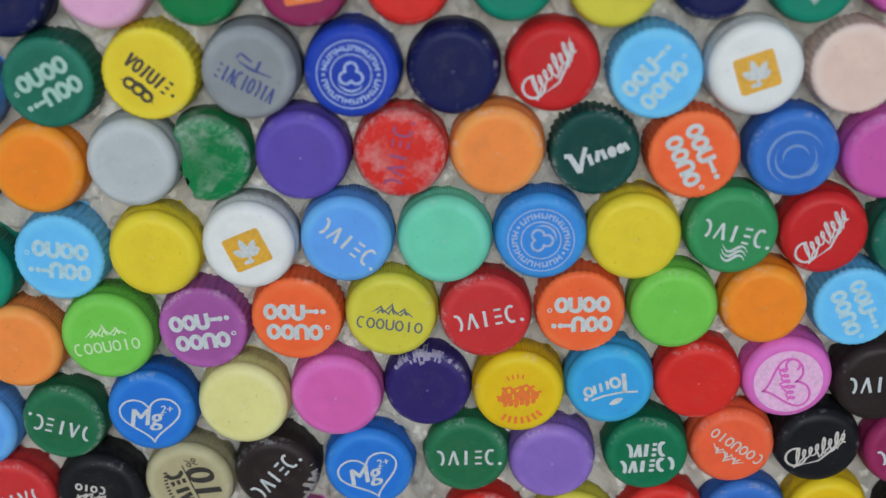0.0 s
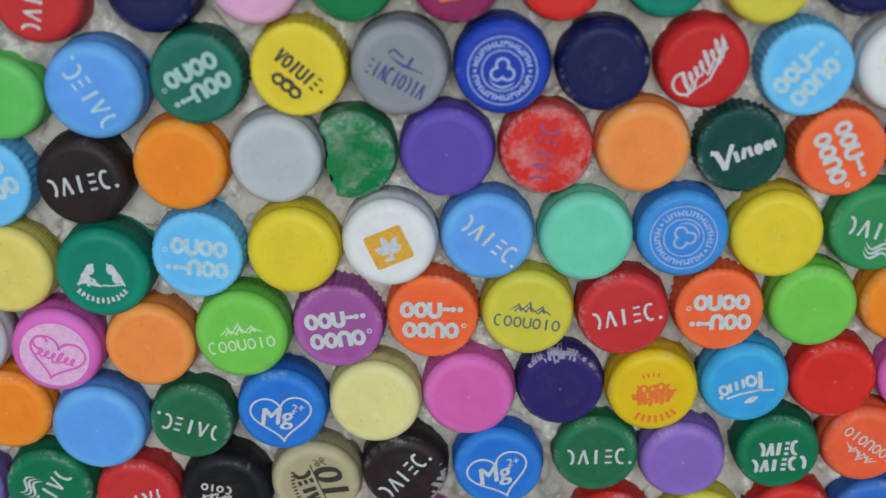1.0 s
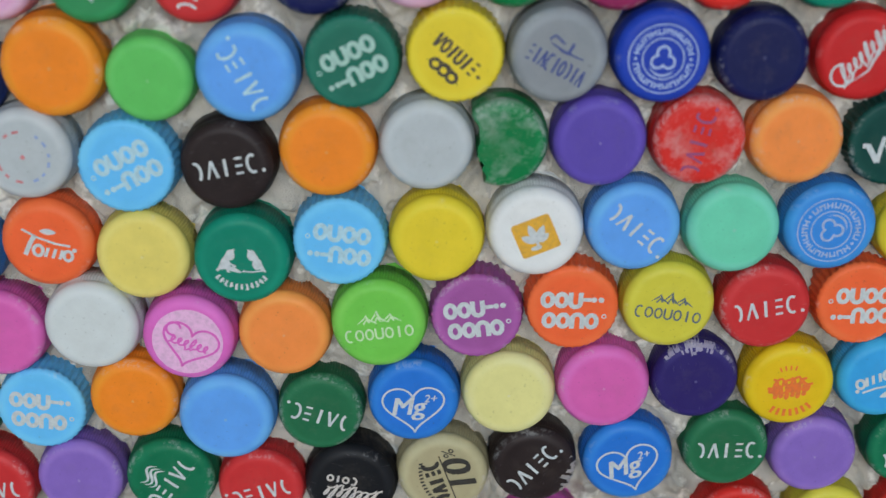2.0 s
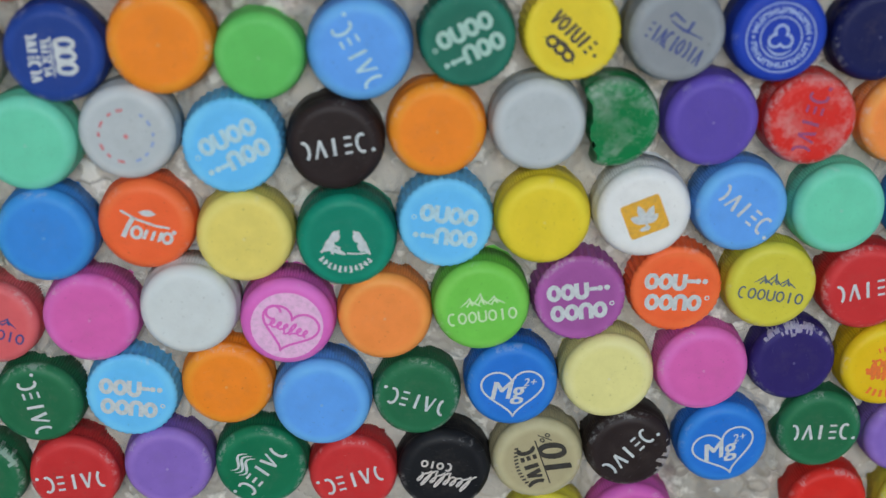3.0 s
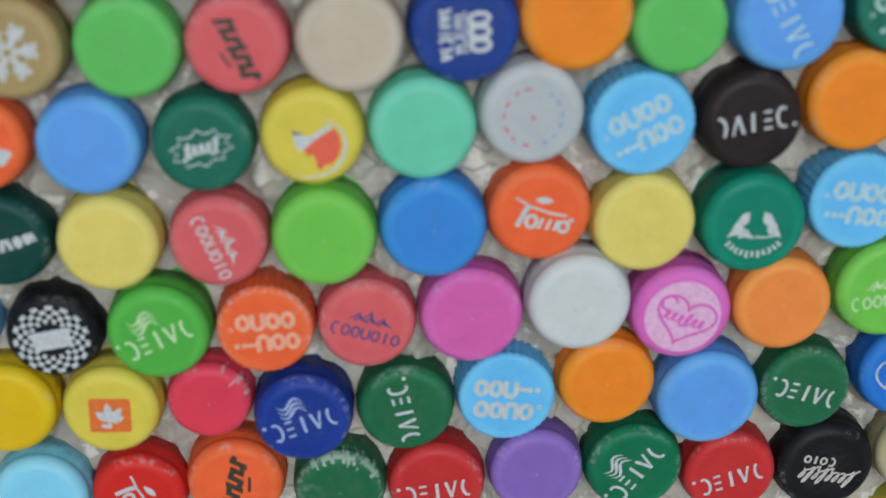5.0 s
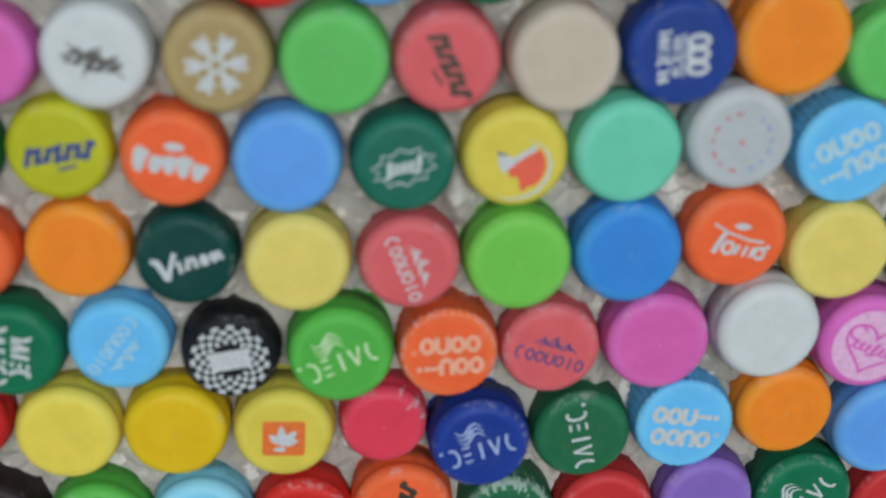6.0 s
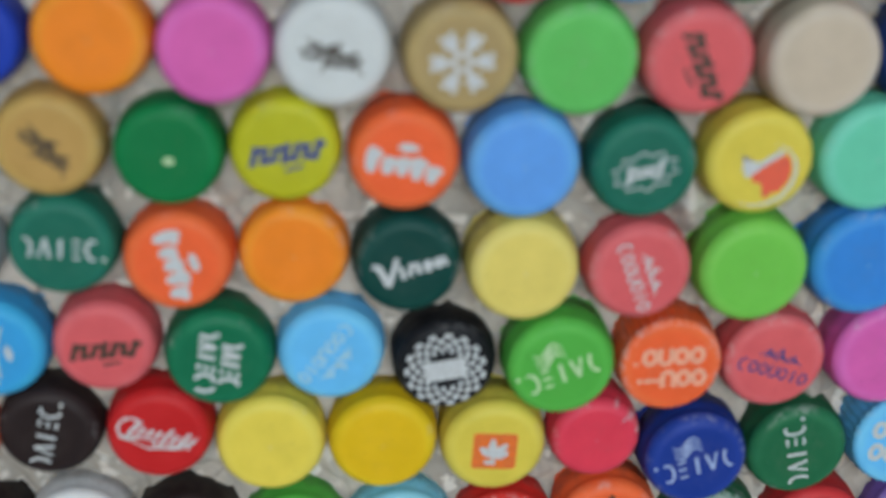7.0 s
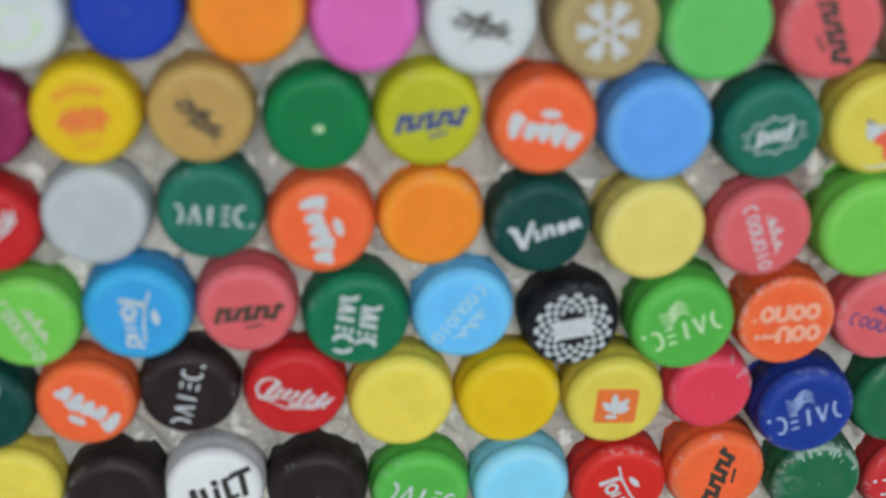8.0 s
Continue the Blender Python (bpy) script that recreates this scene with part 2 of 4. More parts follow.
def top_mesh(bevel, n, flute=0.0):
    """The flat face with its rounded shoulder."""
    prof = [(0.0035, 0.0), (0.0075, 0.0), (R - bevel - 0.0005, 0.0)]
    prof += [(R - bevel + bevel * math.sin(a), -bevel + bevel * math.cos(a)) for a in (0.0, 0.25, 0.5, 0.8, 1.1, 1.35, math.pi / 2)]
    prof.append((R, -bevel - 0.0004))
    if flute:
        shape = lambda k, i: 1 - flute * (0.5 - 0.5 * math.cos(2 * math.pi * i / 4)) * max(0.0, (k - 3) / 6)
    else:
        shape = None
    verts, faces = around(prof, n, shape)
    faces = [tuple(reversed(f)) for f in faces]
    faces.append(tuple(range(n)))
    return raw_mesh("cap_top", verts, faces)


def skirt_mesh(bevel, n, period, depth):
    """The side wall, smooth, finely ribbed or deeply fluted, down to the tear-off band."""
    prof = [(R, -bevel - 0.0004), (R, -bevel - 0.0012), (R * 1.036, -0.0060), (R * 1.048, -0.0135), (R * 1.018, -0.0138), (R * 1.018, -0.0144),
            (R * 1.044, -0.0147), (R * 1.044, -SKIRT)]

    def shape(k, i):
        if not period or k > 3:
            return 1.0
        w = 0.5 - 0.5 * math.cos(2 * math.pi * i / period) if depth > 0.062 else float(i % period == 2)
        return 1 - depth * w * (0.45 if k == 3 else 1.0 if k else (1.0 if depth > 0.05 else 0.0))
    verts, faces = around(prof, n, shape)
    return raw_mesh("cap_skirt", verts, [tuple(reversed(f)) for f in faces])


def bitten(me):
    """A copy of a mesh with one side broken away along a ragged line."""
    me = me.copy()
    for v in me.vertices:
        line = -0.0076 + 0.0009 * math.sin(v.co.y * 420) + 0.0003 * math.sin(v.co.y * 1100 + 1) - 0.16 * v.co.y
        if v.co.x < line:
            v.co.x = line
    return me


BEVEL = {"smooth": 0.0037, "ribs": 0.0032, "flutes": 0.0020, "broken": 0.0037}
TOPS = {"smooth": top_mesh(BEVEL["smooth"], 96), "ribs": top_mesh(BEVEL["ribs"], 96), "flutes": top_mesh(BEVEL["flutes"], 152, 0.032)}
SKIRTS = {"smooth": skirt_mesh(BEVEL["smooth"], 400, 4, 0.014), "ribs": skirt_mesh(BEVEL["ribs"], 400, 4, 0.060), "flutes": skirt_mesh(BEVEL["flutes"], 152, 4, 0.065)}
TOPS["broken"], SKIRTS["broken"] = bitten(TOPS["smooth"]), bitten(SKIRTS["smooth"])


# ---------------------------------------------------------------- printed marks
class Marks:
    """Thin flat shapes on a cap's face, drawn for a cap of radius 1."""

    def __init__(self):
        self.verts, self.faces, self.count = [], [], 0

    def _add(self, pts, faces):
        n = len(self.verts)
        h = 0.00006 + 0.000003 * (self.count % 24)
        self.count += 1
        self.verts += [(x * R, y * R, h) for x, y in pts]
        self.faces += [tuple(n + i for i in f) for f in faces]

    def poly(self, pts):
        self._add(pts, [range(len(pts))])
        return self

    def coil(self, x, y, w, h, loops, t, slant=0.4, tall=(0,)):
        """One line that runs on in slanting loops; those listed in tall are higher."""
        n, start = loops * 14, len(self.verts)
        pts = []
        for i in range(n + 1):
            u = i / n
            a = 2 * math.pi * loops * u - 1.6
            yy = h * 0.5 * math.sin(a) * (1.9 if int(min(u, 0.999) * loops) in tall else 1.0)
            pts.append((x - w / 2 + w * u + 0.42 * w / loops * math.cos(a) + slant * yy, y + yy))
        self.stroke(pts, t)
        self.verts[start:] = [(a, b, c + 4e-7 * k) for k, (a, b, c) in enumerate(self.verts[start:])]
        return self

    def stroke(self, pts, w, closed=False, taper=False):
        pts = [Vector(p) for p in pts]
        out, n = [], len(pts)
        for i, p in enumerate(pts):
            a = pts[i - 1] if i or closed else p
            b = pts[(i + 1) % n] if i < n - 1 or closed else p
            d = (b - a).normalized() if (b - a).length > 1e-9 else Vector((1, 0))
            k = w / 2 * (math.sin(math.pi * (i + 0.3) / (n - 0.4)) if taper else 1.0)
            out += [(p.x - d.y * k, p.y + d.x * k), (p.x + d.y * k, p.y - d.x * k)]
        faces = [(2 * i + 1, 2 * i + 3, 2 * i + 2, 2 * i) for i in range(n - 1)]
        if closed:
            faces.append((2 * n - 1, 1, 0, 2 * n - 2))
        self._add(out, faces)
        return self

    def disc(self, x, y, rx, ry=None, n=24):
        ry = ry or rx
        return self.poly([(x + rx * math.cos(2 * math.pi * i / n), y + ry * math.sin(2 * math.pi * i / n)) for i in range(n)])

    def arc(self, x, y, r, a0, a1, w, n=20, taper=False):
        return self.stroke([(x + r * math.cos(radians(a0 + (a1 - a0) * i / n)), y + r * math.sin(radians(a0 + (a1 - a0) * i / n))) for i in range(n + 1)], w, taper=taper)

    def loop(self, x, y, rx, ry, w, n=20):
        return self.stroke([(x + rx * math.cos(2 * math.pi * i / n), y + ry * math.sin(2 * math.pi * i / n)) for i in range(n)], w, True)

    def bar(self, x, y, w, h, slant=0.0):
        return self.poly([(x - w / 2 - slant * h / 2, y - h / 2), (x + w / 2 - slant * h / 2, y - h / 2), (x + w / 2 + slant * h / 2, y + h / 2), (x - w / 2 + slant * h / 2, y + h / 2)])

    def leaf(self, x, y, length, width, angle):
        c, s = math.cos(radians(angle)), math.sin(radians(angle))
        side = [(length * (i / 8), width * math.sin(math.pi * i / 8) ** 0.8) for i in range(9)]
        pts = side + [(u, -v) for u, v in side[-2:0:-1]]
        return self.poly([(x + u * c - v * s, y + u * s + v * c) for u, v in reversed(pts)])

    def turned(self, angle, dx=0.0, dy=0.0):
        c, s = math.cos(radians(angle)), math.sin(radians(angle))
        self.verts = [(x * c - y * s + dx * R, x * s + y * c + dy * R, z) for x, y, z in self.verts]
        return self

    def mesh(self, name):
        me = bpy.data.meshes.new(name)
        me.from_pydata(self.verts, [], self.faces)
        me.update()
        me["pieces"] = self.count
        return me


def shape(m, kind, cx, y, step, h, t, slant=0.0):
    """One plain mark: bar, gable, bow, rake, hook, ring, arch, cup or dash."""
    r, lean = step * 0.36, slant * h / 2
    if kind == "bar":
        m.bar(cx, y, t * 1.1, h, slant)
    elif kind == "gable":
        m.stroke([(cx - r - lean, y - h / 2), (cx + lean, y + h / 2)], t * 0.8)
        m.stroke([(cx + lean * 1.05, y + h / 2), (cx + r - lean, y - h / 2)], t * 1.1)
    elif kind == "bow":
        m.stroke([(cx + r * 0.9 * math.cos(radians(a)) - r * 0.4, y + h * 0.5 * math.sin(radians(a))) for a in range(-70, 120, 15)], t)
    elif kind == "rake":
        for d in (-0.43, 0.0, 0.43):
            m.bar(cx + 2 * lean * d, y + h * d, r * 1.5, t * 0.85)
    elif kind == "hook":
        m.stroke([(cx + r * 1.05 * math.cos(radians(a)), y + h * 0.5 * math.sin(radians(a))) for a in range(55, 310, 15)], t)
    elif kind == "ring":
        m.loop(cx, y, r, h * 0.5 - t * 0.4, t)
    elif kind in ("arch", "cup"):
        k = 1 if kind == "arch" else -1
        m.stroke([(cx - r, y - k * h / 2)] + [(cx + r * math.cos(radians(a)), y + k * (h / 2 - r - t * 0.3 + r * math.sin(radians(a)))) for a in range(180, -1, -20)] + [(cx + r, y - k * h / 2)], t)
    else:
        m.bar(cx, y, r * 1.6, t)


def word(m, x, y, w, h, n, t, slant=0.0, kinds=("bow", "gable", "bar", "rake", "hook")):
    """A line of n plain marks of one height."""
    step = w / n
    for i in range(n):
        shape(m, kinds[i % len(kinds)], x - w / 2 + step * (i + 0.5), y, step, h, t, slant)
    return m


def beads(m, x, y, w, h, n, t, kinds=("ring", "ring", "cup")):
    """A line of plain round marks."""
    return word(m, x, y, w, h, n, t, 0.0, kinds)


def heart_line(m, x, y, s, t):
    pts = []
    for i in range(60):
        a = 2 * math.pi * i / 60
        pts.append((x + s * math.sin(a) ** 3 * 1.12, y + s * (13 * math.cos(a) - 5 * math.cos(2 * a) - 2 * math.cos(3 * a) - math.cos(4 * a)) / 16))
    return m.stroke(pts, t, True)


def lettered(text, size, x, y, bold=0.02):
    """Mesh of bold words in the built-in font, for a cap of radius 1."""
    c = bpy.data.curves.new("words", "FONT")
    c.body, c.size, c.align_x, c.align_y = text, size, "CENTER", "CENTER"
    c.resolution_u, c.shear = 4, 0.22
    ob = new("words", c)
    me = bpy.data.meshes.new_from_object(ob.evaluated_get(bpy.context.evaluated_depsgraph_get()))
    bpy.data.objects.remove(ob)
    verts, faces = [], []
    for k, d in enumerate((-bold, 0.0, bold)):
        n = len(verts)
        verts += [((v.co.x + x + d) * R, (v.co.y + y) * R, 0.00006 + 0.000004 * k) for v in me.vertices]
        faces += [tuple(n + i for i in p.vertices) for p in me.polygons]
    me = bpy.data.meshes.new("lettering")
    me.from_pydata(verts, [], faces)
    me.update()
    return me


def design(kind):
    """The printed marks of one kind: a list of (part, mesh or Marks, ink or None for the cap's own)."""
    m, e = Marks(), Marks()
    if kind == "two_line":
        beads(m, -0.20, 0.19, 0.72, 0.30, 3, 0.085, ("ring", "ring", "cup"))
        m.bar(0.24, 0.21, 0.14, 0.07).disc(0.36, 0.21, 0.05).disc(0.48, 0.21, 0.05)
        beads(m, -0.03, -0.20, 0.98, 0.30, 4, 0.085, ("ring", "ring", "arch", "ring"))
        e.loop(0.55, -0.10, 0.035, 0.035, 0.02)
        for k in (m, e):
            k.verts = [(1.15 * x, 1.15 * y, z) for x, y, z in k.verts]
        return [("lettering", m, None), ("mark", e, None)]
    if kind in ("blocks", "blocks_wave"):
        word(m, 0.0, 0.03, 1.22, 0.32, 5, 0.052, 0.05)
        e.disc(0.66, -0.12, 0.035)
        if kind == "blocks_wave":
            for k in range(3):
                e.stroke([(-0.15 + 0.06 * i, -0.20 - 0.09 * k - 0.10 * math.sin(i * 0.75) - 0.012 * i) for i in range(9)], 0.055, taper=True)
        return [("lettering", m, None), ("mark", e, None)]
    if kind == "two_blocks":
        word(m, 0.0, 0.17, 0.80, 0.28, 5, 0.075, 0.15)
        word(e, 0.0, -0.19, 1.12, 0.26, 6, 0.075, 0.15)
        return [("lettering", m, None), ("lettering", e, None)]
    if kind == "mountain":
        for x, h in ((-0.20, 0.13), (0.0, 0.20), (0.24, 0.12)):
            m.stroke([(x - 0.17, 0.10), (x - 0.04, 0.12 + h * 0.6), (x, 0.12 + h), (x + 0.03, 0.12 + h * 0.4), (x + 0.10, 0.14), (x + 0.19, 0.08)], 0.05, taper=True)
            m.stroke([(x - 0.06, 0.09), (x, 0.12 + h * 0.4), (x + 0.06, 0.11)], 0.035)
        beads(e, 0.0, -0.12, 1.26, 0.22, 7, 0.036, ("hook", "ring", "ring", "cup", "ring", "bar", "ring"))
        return [("emblem", m, None), ("lettering", e, None)]
    if kind == "script":
        m.coil(0.04, 0.04, 1.08, 0.20, 8, 0.036, 0.5, (0, 4, 6))
        e.arc(-0.46, 0.06, 0.20, 40, 320, 0.045)
        e.stroke([(-0.42, -0.16), (-0.1, -0.22), (0.2, -0.12), (0.45, 0.02), (0.62, 0.20)], 0.05, taper=True)
        return [("lettering", m, None), ("mark", e, None)]
    if kind == "brush":
        m.stroke([(-0.66, 0.14), (-0.54, 0.12), (-0.40, -0.30)], 0.13)
        m.stroke([(-0.40, -0.31), (-0.30, -0.05), (-0.16, 0.24)], 0.10)
        m.stroke([(-0.14, 0.06), (-0.10, -0.20)], 0.10)
        m.stroke([(0.02, -0.16), (0.08, 0.10)], 0.10).stroke([(0.16, 0.10), (0.22, -0.14)], 0.10)
        e.disc(0.38, -0.01, 0.10, 0.13).disc(0.58, 0.02, 0.09, 0.12).stroke([(0.68, 0.14), (0.74, -0.06)], 0.08)
        return [("lettering", m, None), ("mark", e, None)]
    if kind == "bold_brush":
        m.bar(-0.42, 0.0, 0.16, 0.62, 0.2)
        m.bar(-0.20, 0.0, 0.14, 0.50, 0.1)
        m.bar(0.04, -0.06, 0.13, 0.42, 0.25).disc(0.12, 0.26, 0.08)
        m.bar(0.28, 0.0, 0.13, 0.50, 0.2).bar(0.40, 0.24, 0.26, 0.10).bar(0.34, -0.22, 0.24, 0.10)
        e.bar(0.64, 0.0, 0.14, 0.62, 0.25).bar(0.70, 0.28, 0.44, 0.13)
        return [("lettering", m, None), ("lettering", e, None)]
    if kind == "fine_script":
        m.coil(-0.02, 0.12, 1.05, 0.20, 8, 0.038, 0.5, (0, 4, 6))
        beads(e, 0.20, -0.18, 0.62, 0.16, 4, 0.04, ("hook", "ring", "bar", "ring"))
        return [("lettering", m, None), ("lettering", e, None)]
    if kind == "script_crest":
        word(m, 0.02, -0.06, 1.10, 0.32, 6, 0.065, 0.1, ("rake", "bar", "arch", "bar", "ring", "gable"))
        m.disc(-0.62, 0.0, 0.04)
        for x in (-0.22, 0.0, 0.22):
            e.loop(x, 0.36, 0.11, 0.10, 0.07)
        e.stroke([(-0.42, 0.42), (-0.2, 0.26), (0.0, 0.22), (0.2, 0.26), (0.42, 0.42)], 0.05, taper=True)
        return [("lettering", m, None), ("emblem", e, None)]
    if kind == "toma":
        m.stroke([(-0.42, -0.27), (-0.34, 0.02), (-0.26, 0.22)], 0.10)
        m.loop(-0.16, -0.12, 0.10, 0.12, 0.075)
        for x in (0.06, 0.22):
            m.bar(x - 0.035, -0.13, 0.07, 0.22, 0.2)
        m.bar(0.33, -0.13, 0.07, 0.22, 0.2).loop(0.48, -0.13, 0.09, 0.11, 0.07)
        e.stroke([(-0.55, 0.30), (-0.2, 0.17), (0.2, 0.10), (0.5, 0.10)], 0.05)
        e.leaf(-0.18, 0.33, 0.36, 0.07, 4)
        e.disc(0.60, 0.02, 0.05)
        return [("lettering", m, None), ("emblem", e, None)]
    if kind == "bubble":
        for i, (x, y, h) in enumerate(((-0.50, 0.02, 0.50), (-0.25, -0.05, 0.34), (-0.03, -0.04, 0.36), (0.19, -0.05, 0.44), (0.42, -0.12, 0.34))):
            m.disc(x, y, 0.10, h * 0.46)
            m.disc(x + 0.08, y + h * 0.20, 0.085, 0.075)
        e.disc(0.02, 0.27, 0.16, 0.075)
        for k in (m, e):
            k.verts = [(1.22 * x, 1.18 * y, z) for x, y, z in k.verts]
        return [("lettering", m, None), ("emblem", e, None)]
    if kind == "slant_word":
        for i in range(7):
            h = 0.38 - 0.04 * (i % 3)
            m.bar(-0.56 + 0.19 * i, 0.02, 0.12, h, 0.35)
            m.bar(-0.47 + 0.19 * i, 0.12 - 0.20 * (i % 2), 0.16, 0.11, 0.35)
        e.stroke([(-0.05, -0.30), (0.12, -0.28), (0.30, -0.25)], 0.06)
        return [("lettering", m, None), ("mark", e, None)]
    if kind == "scribble":
        m.coil(0.0, 0.0, 0.95, 0.22, 5, 0.05, 0.9, (1, 3))
        e.stroke([(-0.55, 0.12), (-0.2, 0.02), (0.2, 0.06), (0.62, -0.12)], 0.09, taper=True)
        e.stroke([(-0.1, -0.34), (0.02, 0.0), (0.05, 0.3)], 0.07, taper=True)
        return [("lettering", m, None), ("emblem", e, None)]
    if kind == "boat":
        word(m, 0.0, -0.14, 1.24, 0.32, 9, 0.045, 0.0, ("rake", "bar", "gable", "hook", "bar", "ring", "bow", "bar", "gable"))
        e.stroke([(-0.30, 0.20), (0.0, 0.16), (0.42, 0.20)], 0.06, taper=True)
        e.stroke([(-0.35, 0.24), (-0.30, 0.36), (-0.05, 0.30)], 0.05)
        e.bar(0.10, 0.28, 0.06, 0.22)
        return [("lettering", m, None), ("emblem", e, None)]
    if kind == "seal":
        m.loop(0, 0, 0.72, 0.72, 0.028, 72).loop(0, 0, 0.43, 0.43, 0.030, 60)
        d = Marks()
        for i in range(22):
            if i in (0, 11):
                d.disc(0.575 * math.cos(2 * math.pi * i / 22), 0.575 * math.sin(2 * math.pi * i / 22), 0.035)
                continue
            a = 360 * i / 22
            d.arc(0, 0, 0.53 + 0.04 * (i % 3), a - 6, a + 6, 0.04, 4)
            for s in (-5, 5):
                c, n = math.cos(radians(a + s)), math.sin(radians(a + s))
                d.stroke([(0.51 * c, 0.51 * n), (0.64 * c, 0.64 * n)], 0.035)
        for i in range(3):
            a = radians(90 + 120 * i)
            e.arc(0.13 * math.cos(a), 0.13 * math.sin(a), 0.13, 120 * i - 40, 120 * i + 210, 0.055)
        e.arc(0, -0.05, 0.30, 200, 330, 0.05, taper=True)
        return [("ring", m, None), ("lettering", d, None), ("emblem", e, None)]
    if kind == "leaf_square":
        w, h, q = 0.43, 0.40, 0.07
        m.poly([(sx * (w - q) + q * math.cos(radians(a + d)), sy * (h - q) + q * math.sin(radians(a + d)))
                for sx, sy, a in ((1, 1, 0), (-1, 1, 90), (-1, -1, 180), (1, -1, 270)) for d in (0, 30, 60, 90)])
        for a, l in ((50, 0.42), (95, 0.44), (140, 0.36), (20, 0.32)):
            e.leaf(-0.02, -0.14, l, 0.085, a)
        e.stroke([(-0.02, -0.30), (-0.02, -0.1)], 0.06).disc(-0.08, -0.25, 0.12, 0.05)
        e.verts = [(x, y, z + 0.00008) for x, y, z in e.verts]
        return [("emblem", m, None), ("leaf", e, "white_ink")]
    if kind == "heart":
        heart_line(m, 0.0, 0.0, 0.42, 0.06)
        return [("emblem", m, None)]
    if kind == "heart_mg":
        heart_line(m, 0.0, -0.05, 0.61, 0.044)
        return [("emblem", m, None), ("lettering", lettered("Mg", 0.62, -0.14, -0.06, 0.018), None), ("lettering", lettered("2+", 0.27, 0.38, 0.13, 0.004), None)]
    if kind == "heart_script":
        m.disc(0, 0, 0.70, n=56)
        heart_line(e, 0.05, -0.02, 0.50, 0.05)
        s = Marks()
        s.coil(0.04, -0.04, 0.80, 0.15, 6, 0.040, 0.3, (3,))
        s.arc(-0.34, 0.18, 0.14, 20, 300, 0.05)
        for k in (e, s):
            k.verts = [(x, y, z + 0.00008) for x, y, z in k.verts]
        return [("label_disc", m, None), ("emblem", e, "own"), ("lettering", s, "own")]
    if kind == "figure":
        for sgn in (-1, 1):
            m.stroke([(sgn * 0.14, 0.30), (sgn * 0.27, 0.16), (sgn * 0.38, -0.04), (sgn * 0.50, -0.20)], 0.13, taper=True)
            m.disc(sgn * 0.22, 0.17, 0.09, 0.12).disc(sgn * 0.33, -0.02, 0.10, 0.13)
        m.stroke([(-0.52, -0.17), (-0.34, -0.10), (-0.14, -0.16), (0.0, -0.22)], 0.11, taper=True)
        m.stroke([(-0.28, -0.22), (-0.24, -0.02), (-0.12, -0.10)], 0.07).stroke([(0.02, -0.19), (0.22, -0.20), (0.46, -0.16)], 0.035)
        for i in range(11):
            a = radians(218 + 10.4 * i)
            e.stroke([(0.56 * math.cos(a), 0.50 * math.sin(a) + 0.02), (0.68 * math.cos(a), 0.62 * math.sin(a) + 0.02)], 0.05)
            e.arc(0, 0.02, 0.58 if i % 2 else 0.63, 218 + 10.4 * i - 3, 218 + 10.4 * i + 3, 0.03, 3)
        return [("emblem", m, None), ("lettering", e, None)]
    if kind == "crest":
        for i in range(3):
            m.coil(0.0, 0.15 - 0.15 * i, 1.0 - 0.25 * abs(i - 1), 0.11, 6 - i, 0.06, 0.3, (1, 3))
        m.disc(-0.05, 0.0, 0.16, 0.12).disc(0.30, 0.02, 0.10, 0.14).disc(-0.36, 0.02, 0.09, 0.11)
        for i in range(7):
            a = radians(52 + 12.5 * i)
            e.stroke([(0.56 * math.cos(a), 0.52 * math.sin(a)), (0.74 * math.cos(a), 0.70 * math.sin(a))], 0.07)
        d = Marks()
        for i in range(4):
            a = radians(252 + 12 * i)
            d.stroke([(0.48 * math.cos(a), 0.44 * math.sin(a)), (0.60 * math.cos(a), 0.56 * math.sin(a))], 0.04)
        return [("emblem", m, None), ("lettering", e, None), ("lettering", d, None)]
    if kind == "crown":
        for x in (-0.24, 0.0, 0.24):
            m.loop(x, 0.26, 0.10, 0.18, 0.09)
        m.bar(0.0, 0.10, 0.66, 0.08)
        e.stroke([(-0.40, 0.0), (0.40, 0.0)], 0.03)
        word(e, 0.0, -0.12, 0.76, 0.15, 7, 0.05)
        word(e, 0.0, -0.36, 0.98, 0.20, 7, 0.065)
        return [("emblem", m, None), ("lettering", e, None)]
    if kind == "snowflake":
        for i in range(6):
            a = radians(60 * i + 5)
            c, s = math.cos(a), math.sin(a)
            m.stroke([(0.08 * c, 0.08 * s), (0.52 * c, 0.52 * s)], 0.12)
            for k in (0.30, 0.44):
                for b in (-1, 1):
                    d = a + b * 0.9
                    m.stroke([(k * c, k * s), (k * c + 0.17 * math.cos(d), k * s + 0.17 * math.sin(d))], 0.10)
        return [("emblem", m, None)]
    if kind == "checker":
        for ring in range(4):
            r = 0.44 + 0.105 * ring
            for i in range(15):
                a = 24 * i + (12 if ring % 2 else 0)
                m.arc(0, 0, r, a, a + 12, 0.105, 3)
        e.bar(0.0, 0.0, 0.82, 0.44)
        e.turned(12)
        e.verts = [(x, y, z + 0.00008) for x, y, z in e.verts]
        return [("pattern", m, None), ("label_panel", e, "white_ink")]
